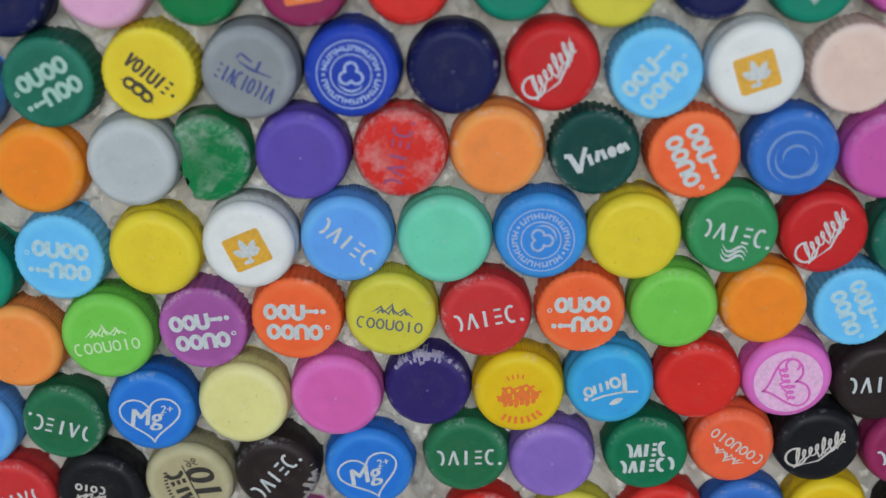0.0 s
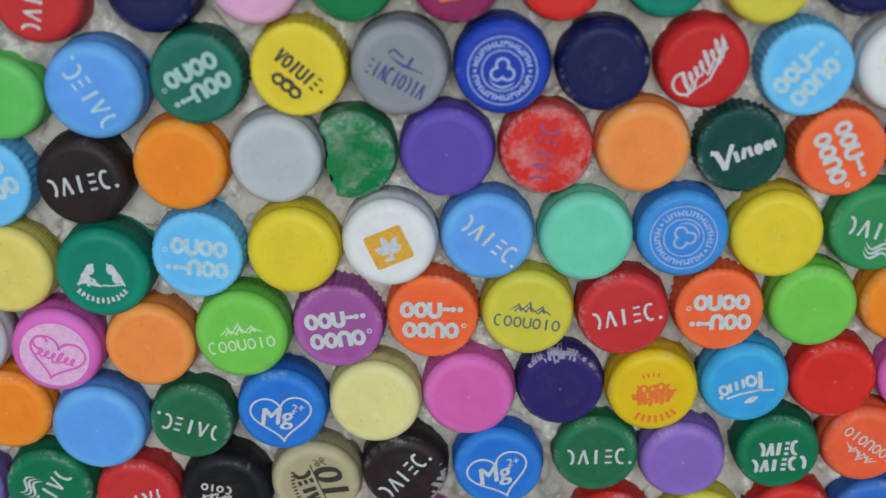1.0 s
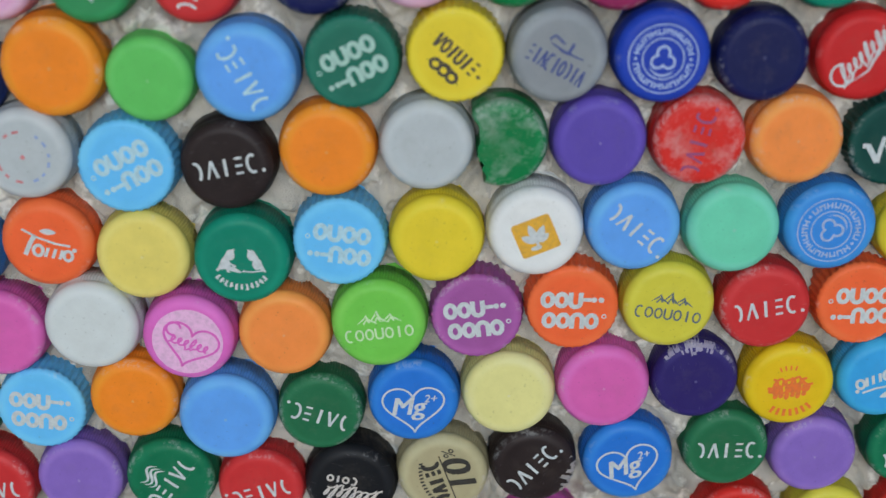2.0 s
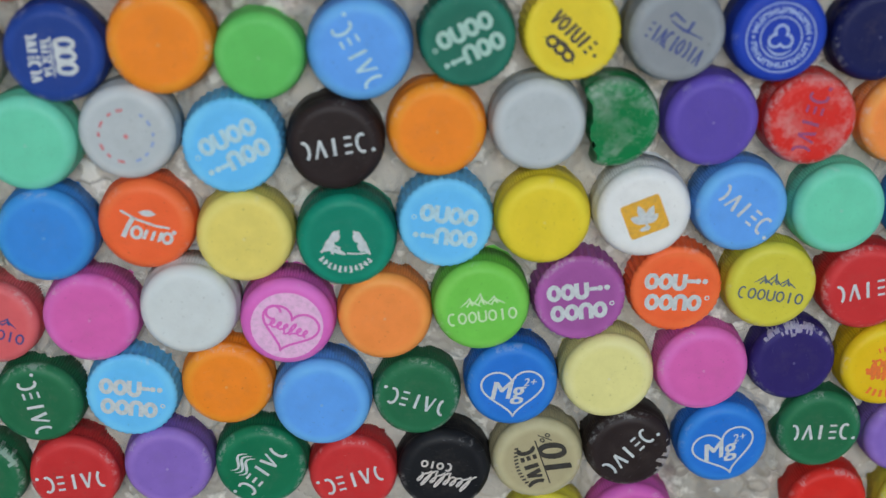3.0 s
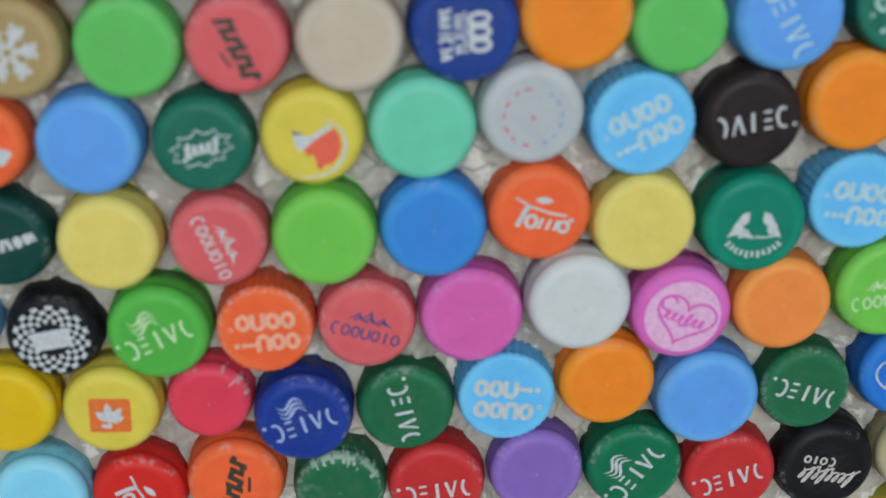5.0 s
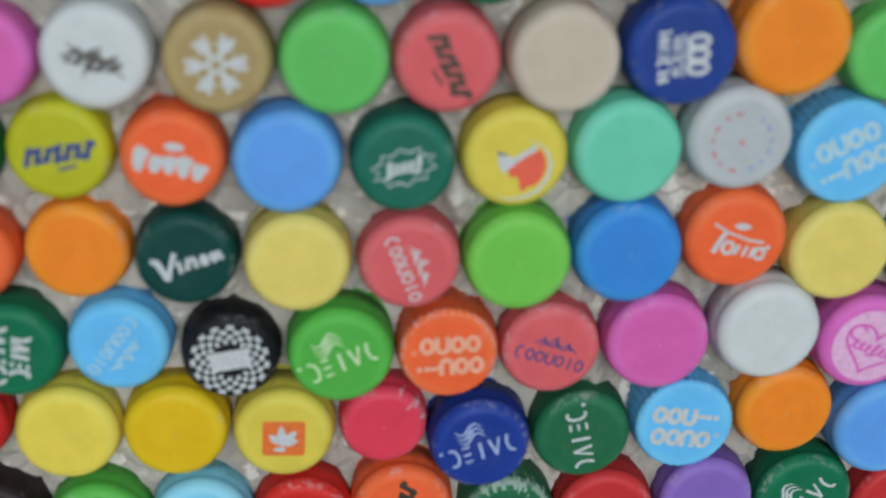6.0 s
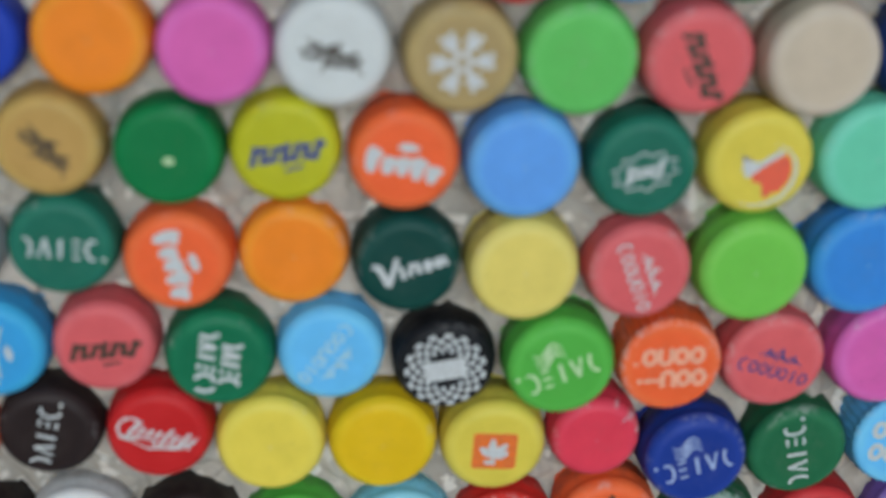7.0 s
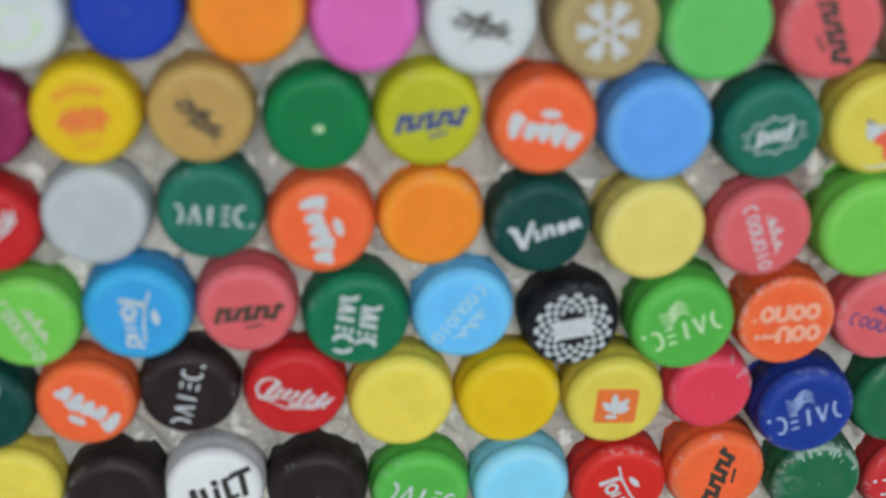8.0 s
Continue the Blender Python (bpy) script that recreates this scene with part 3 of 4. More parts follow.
    if kind == "melon":
        m.poly([(-0.17, -0.12), (-0.10, -0.32), (0.02, -0.30), (0.08, -0.40), (0.10, -0.56), (0.18, -0.60), (0.24, -0.50), (0.40, -0.46), (0.52, -0.30), (0.57, -0.10), (0.54, 0.10), (0.44, 0.26)])
        e.stroke([(0.20, 0.44), (0.44, 0.34), (0.60, 0.16), (0.66, -0.08), (0.60, -0.34), (0.46, -0.56), (0.22, -0.70), (-0.10, -0.76), (-0.32, -0.70)], 0.07, taper=True)
        e.stroke([(-0.26, -0.20), (0.06, 0.08), (0.36, 0.30)], 0.11)
        e.poly([(-0.34, -0.10), (-0.20, -0.16), (-0.02, 0.08), (-0.34, 0.12)])
        d = Marks().poly([(-0.38, 0.20), (-0.34, 0.06), (-0.16, 0.14), (-0.30, 0.16)])
        return [("emblem", m, None), ("rind", e, "white_ink"), ("mark", d, "navy_ink")]
    if kind == "burst":
        pts = []
        for i in range(20):
            a, r = 2 * math.pi * i / 20, 0.62 if i % 2 else 0.46
            pts.append((r * math.cos(a) * 1.05, r * math.sin(a) * 0.62))
        m.stroke(pts, 0.035, True)
        e.coil(0.0, 0.0, 0.72, 0.17, 5, 0.06, 0.3, (0, 4))
        return [("emblem", m, None), ("lettering", e, None)]
    if kind == "swirl":
        for r, a0, a1 in ((0.60, 20, 250), (0.44, 150, 400), (0.28, 10, 200), (0.5, 300, 350)):
            m.arc(0.03, -0.02, r, a0, a1, 0.07, 30, True)
        return [("emblem", m, None)]
    if kind == "dotted":
        for i in range(7):
            a = 95 + 26 * i
            m.arc(0, 0, 0.55, a, a + 15 - 5 * (i % 2), 0.06, 6)
        m.disc(0, 0, 0.05)
        for i in range(6):
            a = -70 + 24 * i
            e.arc(0, 0, 0.55, a, a + 13 - 4 * (i % 2), 0.06, 6)
        return [("lettering", m, None), ("lettering", e, "faint_blue_ink")]
    if kind == "dent":
        m.disc(0.03, -0.04, 0.10, 0.07)
        return [("mark", m, "lime_ink")]
    if kind == "ten":
        word(e, -0.05, 0.16, 1.10, 0.32, 5, 0.10)
        e.stroke([(-0.6, -0.10), (0.55, -0.10)], 0.03)
        for i in range(12):
            m.bar(-0.50 + 0.09 * i, 0.46 - 0.004 * (i - 5.5) ** 2, 0.045, 0.09)
        return [("lettering", lettered("10", 0.86, -0.10, -0.42, 0.03), None), ("lettering", lettered("%", 0.36, 0.52, -0.34, 0.002), None), ("lettering", e, None), ("lettering", m, None)]
    return []


WORDS = {
    "two_line": "two lines of {} print", "blocks": "a line of {} print", "blocks_wave": "{} print over a wave", "two_blocks": "two lines of {} print",
    "mountain": "a {} mountain print", "script": "a {} script print", "brush": "a bold {} brush print", "bold_brush": "a heavy {} brush print", "fine_script": "fine {} script", "script_crest": "{} script and a crest", "toma": "{} script and a leaf",
    "bubble": "a bold {} print", "slant_word": "a slanted {} print", "scribble": "a blurred {} drawing", "boat": "a {} boat and print",
    "seal": "a round {} seal", "leaf_square": "an {} square and leaf", "heart": "a {} heart outline", "heart_mg": "a {} heart and letters",
    "heart_script": "a {} disc and heart", "figure": "a {} figure and print", "crest": "an {} crest", "crown": "a {} crown and print",
    "snowflake": "a {} snowflake", "checker": "a {} chequered ring", "melon": "a {} melon slice", "burst": "a {} star-shaped emblem",
    "swirl": "a {} swirl", "dotted": "worn {} dots", "dent": "a small dent", "ten": "{} lettering",
}
_designs = {}
SIZES = {"blocks": 1.2, "blocks_wave": 1.2, "two_line": 1.08, "mountain": 1.17, "two_blocks": 1.22, "script": 1.2, "heart_script": 1.1, "fine_script": 1.1, "boat": 1.06}


def part(name, mesh, material, parent, at=(0.0, 0.0, 0.0), label=""):
    ob = new(name, mesh)
    ob.parent, ob.location = parent, at
    if not mesh.materials:
        mesh.materials.append(None)
    ob.material_slots[0].link = "OBJECT"
    ob.material_slots[0].material = material
    if label:
        tagged(ob, label)
    if mesh.get("pieces", 0) > 8:
        tagged(ob, kind="stuff")
    return ob


def flake_mesh(a0, a1, seed, bevel=0.0037):
    """A ragged strip of torn, whitened plastic along part of the shoulder."""
    way, n = random.Random(seed), int((a1 - a0) / 1.6)
    rows = [(R - bevel - 0.0022, 0.0), (R - bevel - 0.0010, 0.0)]
    rows += [(R - bevel + bevel * math.sin(b), -bevel + bevel * math.cos(b)) for b in (0.1, 0.5, 0.9, 1.3)]
    rows += [(R * 1.006, -bevel - 0.0016), (R * 1.016, -bevel - 0.0030)]
    verts, faces = [], []
    for i in range(n + 1):
        a = radians(a0 + (a1 - a0) * i / n)
        for r, h in rows:
            r += way.uniform(-0.0002, 0.0003)
            verts.append((r * math.cos(a), r * math.sin(a), h + 0.00008 + way.uniform(0.0, 0.00022)))
    k = len(rows)
    for i in range(n):
        swell = math.sin(math.pi * (i + 0.5) / n)
        for j in range(k - 1):
            keep = noise.noise(Vector((i * 0.22, j * 0.55, seed * 7.3))) + 0.75 * swell - 0.26 * abs(j - 3.4)
            if keep > 0.30:
                faces.append((i * k + j, (i + 1) * k + j, (i + 1) * k + j + 1, i * k + j + 1)[::-1])
    me = bpy.data.meshes.new("torn_edge")
    me.from_pydata(verts, [], faces)
    me.update()
    return me


def torn(thing, up, s, colour, a0, a1, seed):
    shade = tuple(int(0.40 * c + 0.60 * w) for c, w in zip(COLOURS[colour][0], (204, 200, 198)))
    ob = part("torn_edge", flake_mesh(a0, a1, seed), plastic(colour + "_torn", shade, 0.35), thing, up, "torn and whitened rim")
    ob.scale = (s, s, 1.0)


gate = Marks().disc(0, 0, 0.035, n=12)
GATE = gate.mesh("gate_mark")
_gates = {}


def gate_for(colour):
    """The moulding point in the middle of a plain face, a little paler than the cap."""
    if colour not in _gates:
        _gates[colour] = plastic(colour + "_gate", tuple(int(0.72 * c + 0.28 * 205) for c in COLOURS[colour][0]), 0.1)
    return _gates[colour]


def cap(x, z, radius, y, colour, rib, turn=0, kind="", ink="", wear=0.2, lean=(0.0, 0.0), tear=None):
    """One bottle cap pressed into the plaster, its face at depth y, its print turned by turn degrees."""
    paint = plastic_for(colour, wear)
    thing = new("bottle_cap")
    thing.empty_display_size = 0.01
    s = radius / R
    thing.matrix_world = Matrix.Translation((x, BASE, z)) @ pose(0, 0, 0, 90 + lean[0], lean[1], 0) @ pose(0, 0, 0, 0, 0, turn)
    words = COLOURS[colour][1]
    state = "broken " if rib == "broken" else "scuffed " if wear > 0.55 else ""
    if kind and kind != "dent":
        label = state + words + " plastic cap with " + WORDS[kind].format(INKS[ink][1])
    elif kind:
        label = words + " plastic bottle cap with a small dent in plaster"
    else:
        label = state + "plain " + words + " plastic bottle cap set in plaster"
    tagged(thing, label, "bottle cap", "bottle caps in the wall")
    up = (0.0, 0.0, BASE - y + 0.6 * BEVEL[rib])
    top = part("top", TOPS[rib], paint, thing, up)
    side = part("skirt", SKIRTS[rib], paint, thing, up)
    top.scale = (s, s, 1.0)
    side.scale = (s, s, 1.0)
    down = radians(turn)
    low = (-0.04 * radius * math.sin(down), -0.04 * radius * math.cos(down), up[2])
    if kind:
        if kind not in _designs:
            _designs[kind] = [(n, m if isinstance(m, bpy.types.Mesh) else m.mesh(n), i) for n, m, i in design(kind)]
        for n, me, i in _designs[kind]:
            stain = paint if i == "own" else ink_for(i or ink)
            ob = part(n, me, stain, thing, low, (INKS[i or ink][1] + " printed " + n.replace("_", " ")) if i != "own" else "")
            ob.scale = (s * SIZES.get(kind, 1.0), s * SIZES.get(kind, 1.0), 1.0)
    if tear:
        torn(thing, up, s, colour, tear[0] - turn, tear[1] - turn, round(1000 * (x + z)))
    if not kind and rib != "broken":
        ob = part("gate_mark", GATE, gate_for(colour), thing, up)
        ob.scale = (s, s, 1.0)
    return thing


# ---------------------------------------------------------------- the caps, row by row
cap(-0.0908, 1.3853, 0.01460, 0.0000, "navy", "smooth", 150, wear=0.5, lean=(-0.3, -0.2))
cap(-0.0597, 1.3884, 0.01455, 0.0001, "pale_pink", "smooth", 300, wear=0.2, lean=(-0.2, -0.2))
cap(-0.0306, 1.3886, 0.01341, 0.0000, "green", "smooth", 5, wear=0.4, lean=(0.6, -0.4))
cap(0.0014, 1.3892, 0.01388, -0.0000, "maroon", "smooth", 10, "leaf_square", "orange_ink", wear=0.2, lean=(-0.4, -0.1))
cap(0.0331, 1.3894, 0.01307, -0.0000, "red", "smooth", 300, wear=0.4, lean=(-0.7, -0.2))
cap(0.0648, 1.3911, 0.01307, 0.0000, "teal", "smooth", 250, wear=0.2, lean=(-0.2, -0.3))
cap(0.0951, 1.3906, 0.01384, 0.0000, "lemon", "smooth", 95, wear=0.2, lean=(0.5, -0.5))
cap(0.1248, 1.3926, 0.01314, 0.0000, "navy", "smooth", 5, wear=0.6, lean=(-0.1, -0.2))
cap(0.1544, 1.3917, 0.01281, 0.0000, "teal", "smooth", 0, "heart", "white_ink", wear=0.2, lean=(0.0, -0.8))
cap(0.1818, 1.3946, 0.01308, 0.0000, "magenta", "smooth", 190, wear=0.2, lean=(0.2, -1.1))
cap(-0.0784, 1.3575, 0.01467, -0.0026, "bottle_green", "flutes", 209, "two_line", "haze_ink", wear=0.1, lean=(-0.1, 0.8))
cap(-0.0469, 1.3607, 0.01499, -0.0015, "yellow", "flutes", 140, "script_crest", "dark_ink", wear=0.2, lean=(0.5, -0.3))
cap(-0.0155, 1.3619, 0.01490, -0.0030, "grey", "smooth", -28, "boat", "navy_ink", wear=0.4, lean=(0.2, -0.6))
cap(0.0161, 1.3626, 0.01470, -0.0021, "royal_blue", "ribs", 0, "seal", "mist_ink", wear=0.2, lean=(-0.1, -0.8))
cap(0.0473, 1.3630, 0.01428, 0.0001, "navy", "smooth", 85, wear=0.5, lean=(0.2, -0.2))
cap(0.0782, 1.3640, 0.01436, 0.0020, "coke_red", "smooth", 50, "script", "white_ink", wear=0.3, lean=(0.3, 0.3))
cap(0.1097, 1.3630, 0.01464, 0.0000, "sky_blue", "flutes", 50, "two_line", "pale_ink", wear=0.1, lean=(0.6, -0.1))
cap(0.1399, 1.3648, 0.01477, 0.0000, "white", "smooth", 20, "leaf_square", "amber_ink", wear=0.1, lean=(-0.4, -0.4))
cap(0.1706, 1.3655, 0.01440, 0.0000, "blush", "flutes", 320, wear=0.1, lean=(0.4, -0.7))
cap(-0.0862, 1.3279, 0.01523, 0.0004, "orange", "smooth", 340, wear=0.3, lean=(-0.7, -0.4))
cap(-0.0548, 1.3313, 0.01472, -0.0017, "pale_grey", "smooth", 215, wear=0.3, lean=(-0.6, -1.3))
cap(-0.0312, 1.3327, 0.01448, -0.0001, "green", "broken", 0, wear=1, lean=(0.9, -0.1))
cap(-0.0006, 1.3344, 0.01484, -0.0008, "purple", "smooth", 100, wear=0.5, lean=(-0.2, -0.5))
cap(0.0308, 1.3354, 0.01473, 0.0003, "red", "smooth", 80, "blocks", "violet_ink", wear=0.9, lean=(-0.8, -0.2))
cap(0.0616, 1.3367, 0.01485, 0.0008, "peach_orange", "smooth", 65, wear=0.7, lean=(-0.1, -0.4))
cap(0.0925, 1.3365, 0.01438, 0.0020, "dark_teal", "flutes", 15, "brush", "white_ink", wear=0.3, lean=(0.4, -0.7))
cap(0.1235, 1.3369, 0.01474, 0.0000, "tangerine", "flutes", -62, "two_line", "white_ink", wear=0.1, lean=(-0.0, 0.2))
cap(0.1545, 1.3382, 0.01444, 0.0000, "mid_blue", "ribs", 0, "swirl", "pale_blue_ink", wear=0.3, lean=(1.1, -1.4))
cap(0.1841, 1.3377, 0.01434, 0.0000, "magenta", "smooth", 55, wear=0.4, lean=(-0.1, 0.2))
cap(-0.1136, 1.2914, 0.01565, -0.0028, "teal", "ribs", 0, "figure", "white_ink", wear=0.2, lean=(0.1, -0.1))
cap(-0.0821, 1.2976, 0.01525, -0.0011, "sky_blue", "flutes", 175, "two_line", "pale_ink", wear=0.1, lean=(-0.6, 0.3))
cap(-0.0506, 1.2997, 0.01513, -0.0007, "yellow", "smooth", 75, wear=0.2, lean=(0.8, 0.2))
cap(-0.0189, 1.3040, 0.01527, -0.0022, "white", "smooth", 25, "leaf_square", "amber_ink", wear=0.3, lean=(0.9, 0.3))
cap(0.0130, 1.3058, 0.01499, -0.0004, "cornflower", "ribs", -36, "blocks", "white_ink", wear=0.1, lean=(-0.6, 1.1))
cap(0.0451, 1.3059, 0.01522, 0.0000, "mint", "smooth", 175, wear=0.2, lean=(-2.2, -0.1))
cap(0.0765, 1.3079, 0.01497, 0.0006, "azure", "ribs", 150, "seal", "mist_ink", wear=0.2, lean=(-0.1, 0.2))
cap(0.1069, 1.3085, 0.01502, 0.0001, "yellow", "smooth", 340, wear=0.1, lean=(0.4, 0.1))
cap(0.1381, 1.3112, 0.01489, 0.0000, "leaf_green", "smooth", -10, "blocks_wave", "white_ink", wear=0.1, lean=(-0.7, 0.5))
cap(0.1675, 1.3114, 0.01417, 0.0000, "coke_red", "smooth", 52, "script", "white_ink", wear=0.2, lean=(0.1, 0.1))
cap(0.1979, 1.3101, 0.01497, 0.0000, "bottle_green", "smooth", 215, wear=0.4, lean=(-0.6, 1.4))
cap(-0.1005, 1.2636, 0.01539, -0.0005, "peach_orange", "ribs", 240, wear=0.2, lean=(-0.9, 0.8))
cap(-0.0689, 1.2689, 0.01575, -0.0017, "lime", "ribs", 10, "mountain", "lime_ink", wear=0.1, lean=(-0.9, 0.8))
cap(-0.0364, 1.2722, 0.01536, 0.0001, "plum", "flutes", 8, "two_line", "white_ink", wear=0.3, lean=(-0.1, -0.3))
cap(-0.0046, 1.2763, 0.01550, 0.0010, "tangerine", "flutes", 0, "two_line", "white_ink", wear=0.2, lean=(1.1, -0.2))
cap(0.0273, 1.2781, 0.01532, 0.0011, "lemon", "ribs", -5, "mountain", "slate_ink", wear=0.1, lean=(-0.1, 0.8))
cap(0.0591, 1.2789, 0.01513, 0.0000, "crimson", "ribs", 12, "blocks", "white_ink", wear=0.3, lean=(-0.3, -1.4))
cap(0.0907, 1.2813, 0.01497, 0.0000, "tangerine", "flutes", 183, "two_line", "white_ink", wear=0.1, lean=(-0.4, 0.2))
cap(0.1216, 1.2832, 0.01457, 0.0000, "lime", "smooth", 190, wear=0.2, lean=(-0.1, -0.0))
cap(0.1511, 1.2854, 0.01432, 0.0000, "orange", "smooth", 265, wear=0.5, lean=(0.5, -0.0))
cap(0.1812, 1.2851, 0.01423, 0.0000, "sky_blue", "flutes", -62, "two_line", "pale_ink", wear=0.1, lean=(-0.6, 0.6))
cap(-0.1207, 1.2320, 0.01628, -0.0021, "cornflower", "ribs", 85, wear=0.1, lean=(0.8, 0.3))
cap(-0.0886, 1.2335, 0.01463, 0.0007, "forest", "ribs", 166, "blocks", "white_ink", wear=0.3, lean=(-0.9, 0.2))
cap(-0.0566, 1.2394, 0.01547, -0.0002, "bright_blue", "ribs", 5, "heart_mg", "white_ink", wear=0.1, lean=(-0.6, 0.8))
cap(-0.0242, 1.2437, 0.01562, -0.0007, "pale_yellow", "ribs", 310, wear=0.2, lean=(0.2, 0.0))
cap(0.0081, 1.2470, 0.01569, 0.0004, "pink", "ribs", 10, wear=0.3, lean=(0.4, -0.1))
cap(0.0397, 1.2494, 0.01491, 0.0033, "dark_purple", "smooth", 290, wear=0.4, lean=(-0.2, 0.8), tear=(40, 160))
cap(0.0711, 1.2503, 0.01547, 0.0001, "gold", "ribs", 190, "crest", "orange_ink", wear=0.1, lean=(0.2, 0.3))
cap(0.1022, 1.2540, 0.01495, 0.0000, "pool_blue", "smooth", 204, "toma", "white_ink", wear=0.1, lean=(0.1, -1.2))
cap(0.1319, 1.2562, 0.01463, 0.0000, "red", "smooth", 165, wear=0.5, lean=(-0.2, 0.6))
cap(0.1619, 1.2583, 0.01510, 0.0000, "hot_pink", "ribs", -70, "heart_script", "pale_pink_ink", wear=0.1, lean=(0.0, -0.1))
cap(0.1926, 1.2573, 0.01492, 0.0000, "brown", "smooth", 5, "blocks", "white_ink", wear=0.2, lean=(-0.9, -0.4))
cap(-0.1097, 1.2025, 0.01517, 0.0000, "crimson", "ribs", 200, "blocks", "white_ink", wear=0.3, lean=(-0.2, 0.4))
cap(-0.0780, 1.2050, 0.01607, 0.0000, "black", "smooth", 170, "fine_script", "dull_ink", wear=0.3, lean=(0.1, -0.4))
cap(-0.0456, 1.2104, 0.01587, 0.0003, "khaki", "ribs", 112, "ten", "black_ink", wear=0.3, lean=(0.2, 0.6))
cap(-0.0140, 1.2152, 0.01491, 0.0000, "brown", "smooth", 50, "blocks", "white_ink", wear=0.4, lean=(-0.1, -0.3), tear=(-50, 20))
cap(0.0191, 1.2178, 0.01573, 0.0008, "bright_blue", "ribs", 20, "heart_mg", "white_ink", wear=0.1, lean=(-0.2, 0.5))
cap(0.0535, 1.2227, 0.01505, 0.0031, "forest", "ribs", 3, "blocks", "white_ink", wear=0.4, lean=(0.3, -0.6))
cap(0.0837, 1.2230, 0.01488, 0.0000, "violet", "ribs", 105, wear=0.4, lean=(0.9, 0.5))
cap(0.1165, 1.2270, 0.01451, 0.0000, "pine", "ribs", 8, "two_blocks", "white_ink", wear=0.3, lean=(0.2, 0.8))
cap(0.1460, 1.2309, 0.01458, 0.0000, "coral", "smooth", 148, "mountain", "dull_ink", wear=0.3, lean=(-0.1, 1.0))
cap(0.1755, 1.2322, 0.01468, 0.0000, "black", "smooth", 30, "script", "dull_ink", wear=0.2, lean=(1.5, 0.3))
cap(0.2061, 1.2312, 0.01475, 0.0000, "maroon", "smooth", 20, "blocks", "white_ink", wear=0.2, lean=(-0.5, 1.0))
cap(0.0602, 1.1945, 0.01429, 0.0003, "red", "ribs", 115, wear=0.5, lean=(0.4, -0.4))
cap(0.0929, 1.1958, 0.01407, 0.0000, "lemon", "ribs", 50, wear=0.4, lean=(0.2, -0.5))
cap(0.1241, 1.1991, 0.01474, 0.0000, "red", "ribs", 80, wear=0.5, lean=(-0.6, 0.3))
cap(0.1532, 1.2015, 0.01477, 0.0000, "mid_blue", "ribs", 170, wear=0.3, lean=(-0.8, 0.2))
cap(0.1822, 1.2042, 0.01433, 0.0000, "gold", "smooth", 185, wear=0.2, lean=(-0.5, 0.3))
cap(0.2147, 1.2033, 0.01476, 0.0000, "black", "smooth", 260, wear=0.3, lean=(0.0, 0.0))
cap(-0.0401, 1.1802, 0.01511, 0.0000, "lemon", "smooth", 325, wear=0.2, lean=(-1.3, 0.6))
cap(-0.0100, 1.1853, 0.01533, 0.0000, "magenta", "smooth", 140, wear=0.2, lean=(0.6, 0.1))
cap(-0.2155, 1.3755, 0.01253, 0.0000, "red", "smooth", 330, wear=0.3, lean=(0.7, -0.2))
cap(-0.1868, 1.3792, 0.01321, 0.0000, "pale_pink", "smooth", 145, wear=0.1, lean=(0.8, -0.9))
cap(-0.1574, 1.3798, 0.01376, 0.0000, "leaf_green", "smooth", 10, "heart", "white_ink", wear=0.2, lean=(0.3, -0.1))
cap(-0.1258, 1.3811, 0.01407, -0.0000, "crimson", "smooth", 80, "blocks", "white_ink", wear=0.2, lean=(0.0, 0.2))
cap(-0.1108, 1.3529, 0.01564, -0.0019, "cornflower", "smooth", 122, "blocks", "pale_ink", wear=0.1, lean=(0.2, -0.7))
cap(-0.1410, 1.3496, 0.01371, -0.0003, "spring_green", "smooth", 125, wear=0.2, lean=(1.0, -0.8))
cap(-0.1704, 1.3527, 0.01586, -0.0015, "orange", "smooth", 30, wear=0.3, lean=(1.0, 0.1))
cap(-0.2014, 1.3485, 0.01517, -0.0023, "crown_navy", "smooth", -85, "crown", "white_ink", wear=0.3, lean=(0.2, 0.4))
cap(-0.2330, 1.3454, 0.01476, -0.0041, "beige", "smooth", 10, wear=0.2, lean=(-0.6, -0.1))
cap(-0.2638, 1.3434, 0.01417, -0.0008, "rose", "smooth", -65, "slant_word", "dark_ink", wear=0.3, lean=(0.8, -0.3))
cap(-0.2936, 1.3422, 0.01457, -0.0005, "spring_green", "smooth", 215, wear=0.4, lean=(1.1, 1.1))
cap(-0.3239, 1.3416, 0.01407, -0.0031, "tan", "smooth", 0, "snowflake", "white_ink", wear=0.1, lean=(-1.1, -0.3))
cap(-0.3551, 1.3413, 0.01426, 0.0001, "silver", "smooth", -20, "scribble", "dark_ink", wear=0.2, lean=(0.4, 0.2))
cap(-0.3842, 1.3400, 0.01365, 0.0001, "pink", "smooth", 75, wear=0.2, lean=(-1.1, -0.2))
cap(-0.4130, 1.3417, 0.01410, 0.0001, "orange", "smooth", 105, wear=0.2, lean=(0.0, 0.5))
cap(-0.4418, 1.3406, 0.01307, 0.0001, "royal_blue", "smooth", 80, wear=0.1, lean=(0.0, -0.1))
cap(-0.4689, 1.3371, 0.01259, 0.0000, "silver", "smooth", 30, "swirl", "lime_ink", wear=0.2, lean=(-0.8, -0.9))
cap(-0.1177, 1.3227, 0.01489, -0.0012, "brown", "smooth", 12, "blocks", "white_ink", wear=0.2, lean=(0.5, 0.1))
cap(-0.1494, 1.3213, 0.01555, -0.0016, "sky_blue", "flutes", 209, "two_line", "pale_ink", wear=0.1, lean=(-0.1, 0.7))
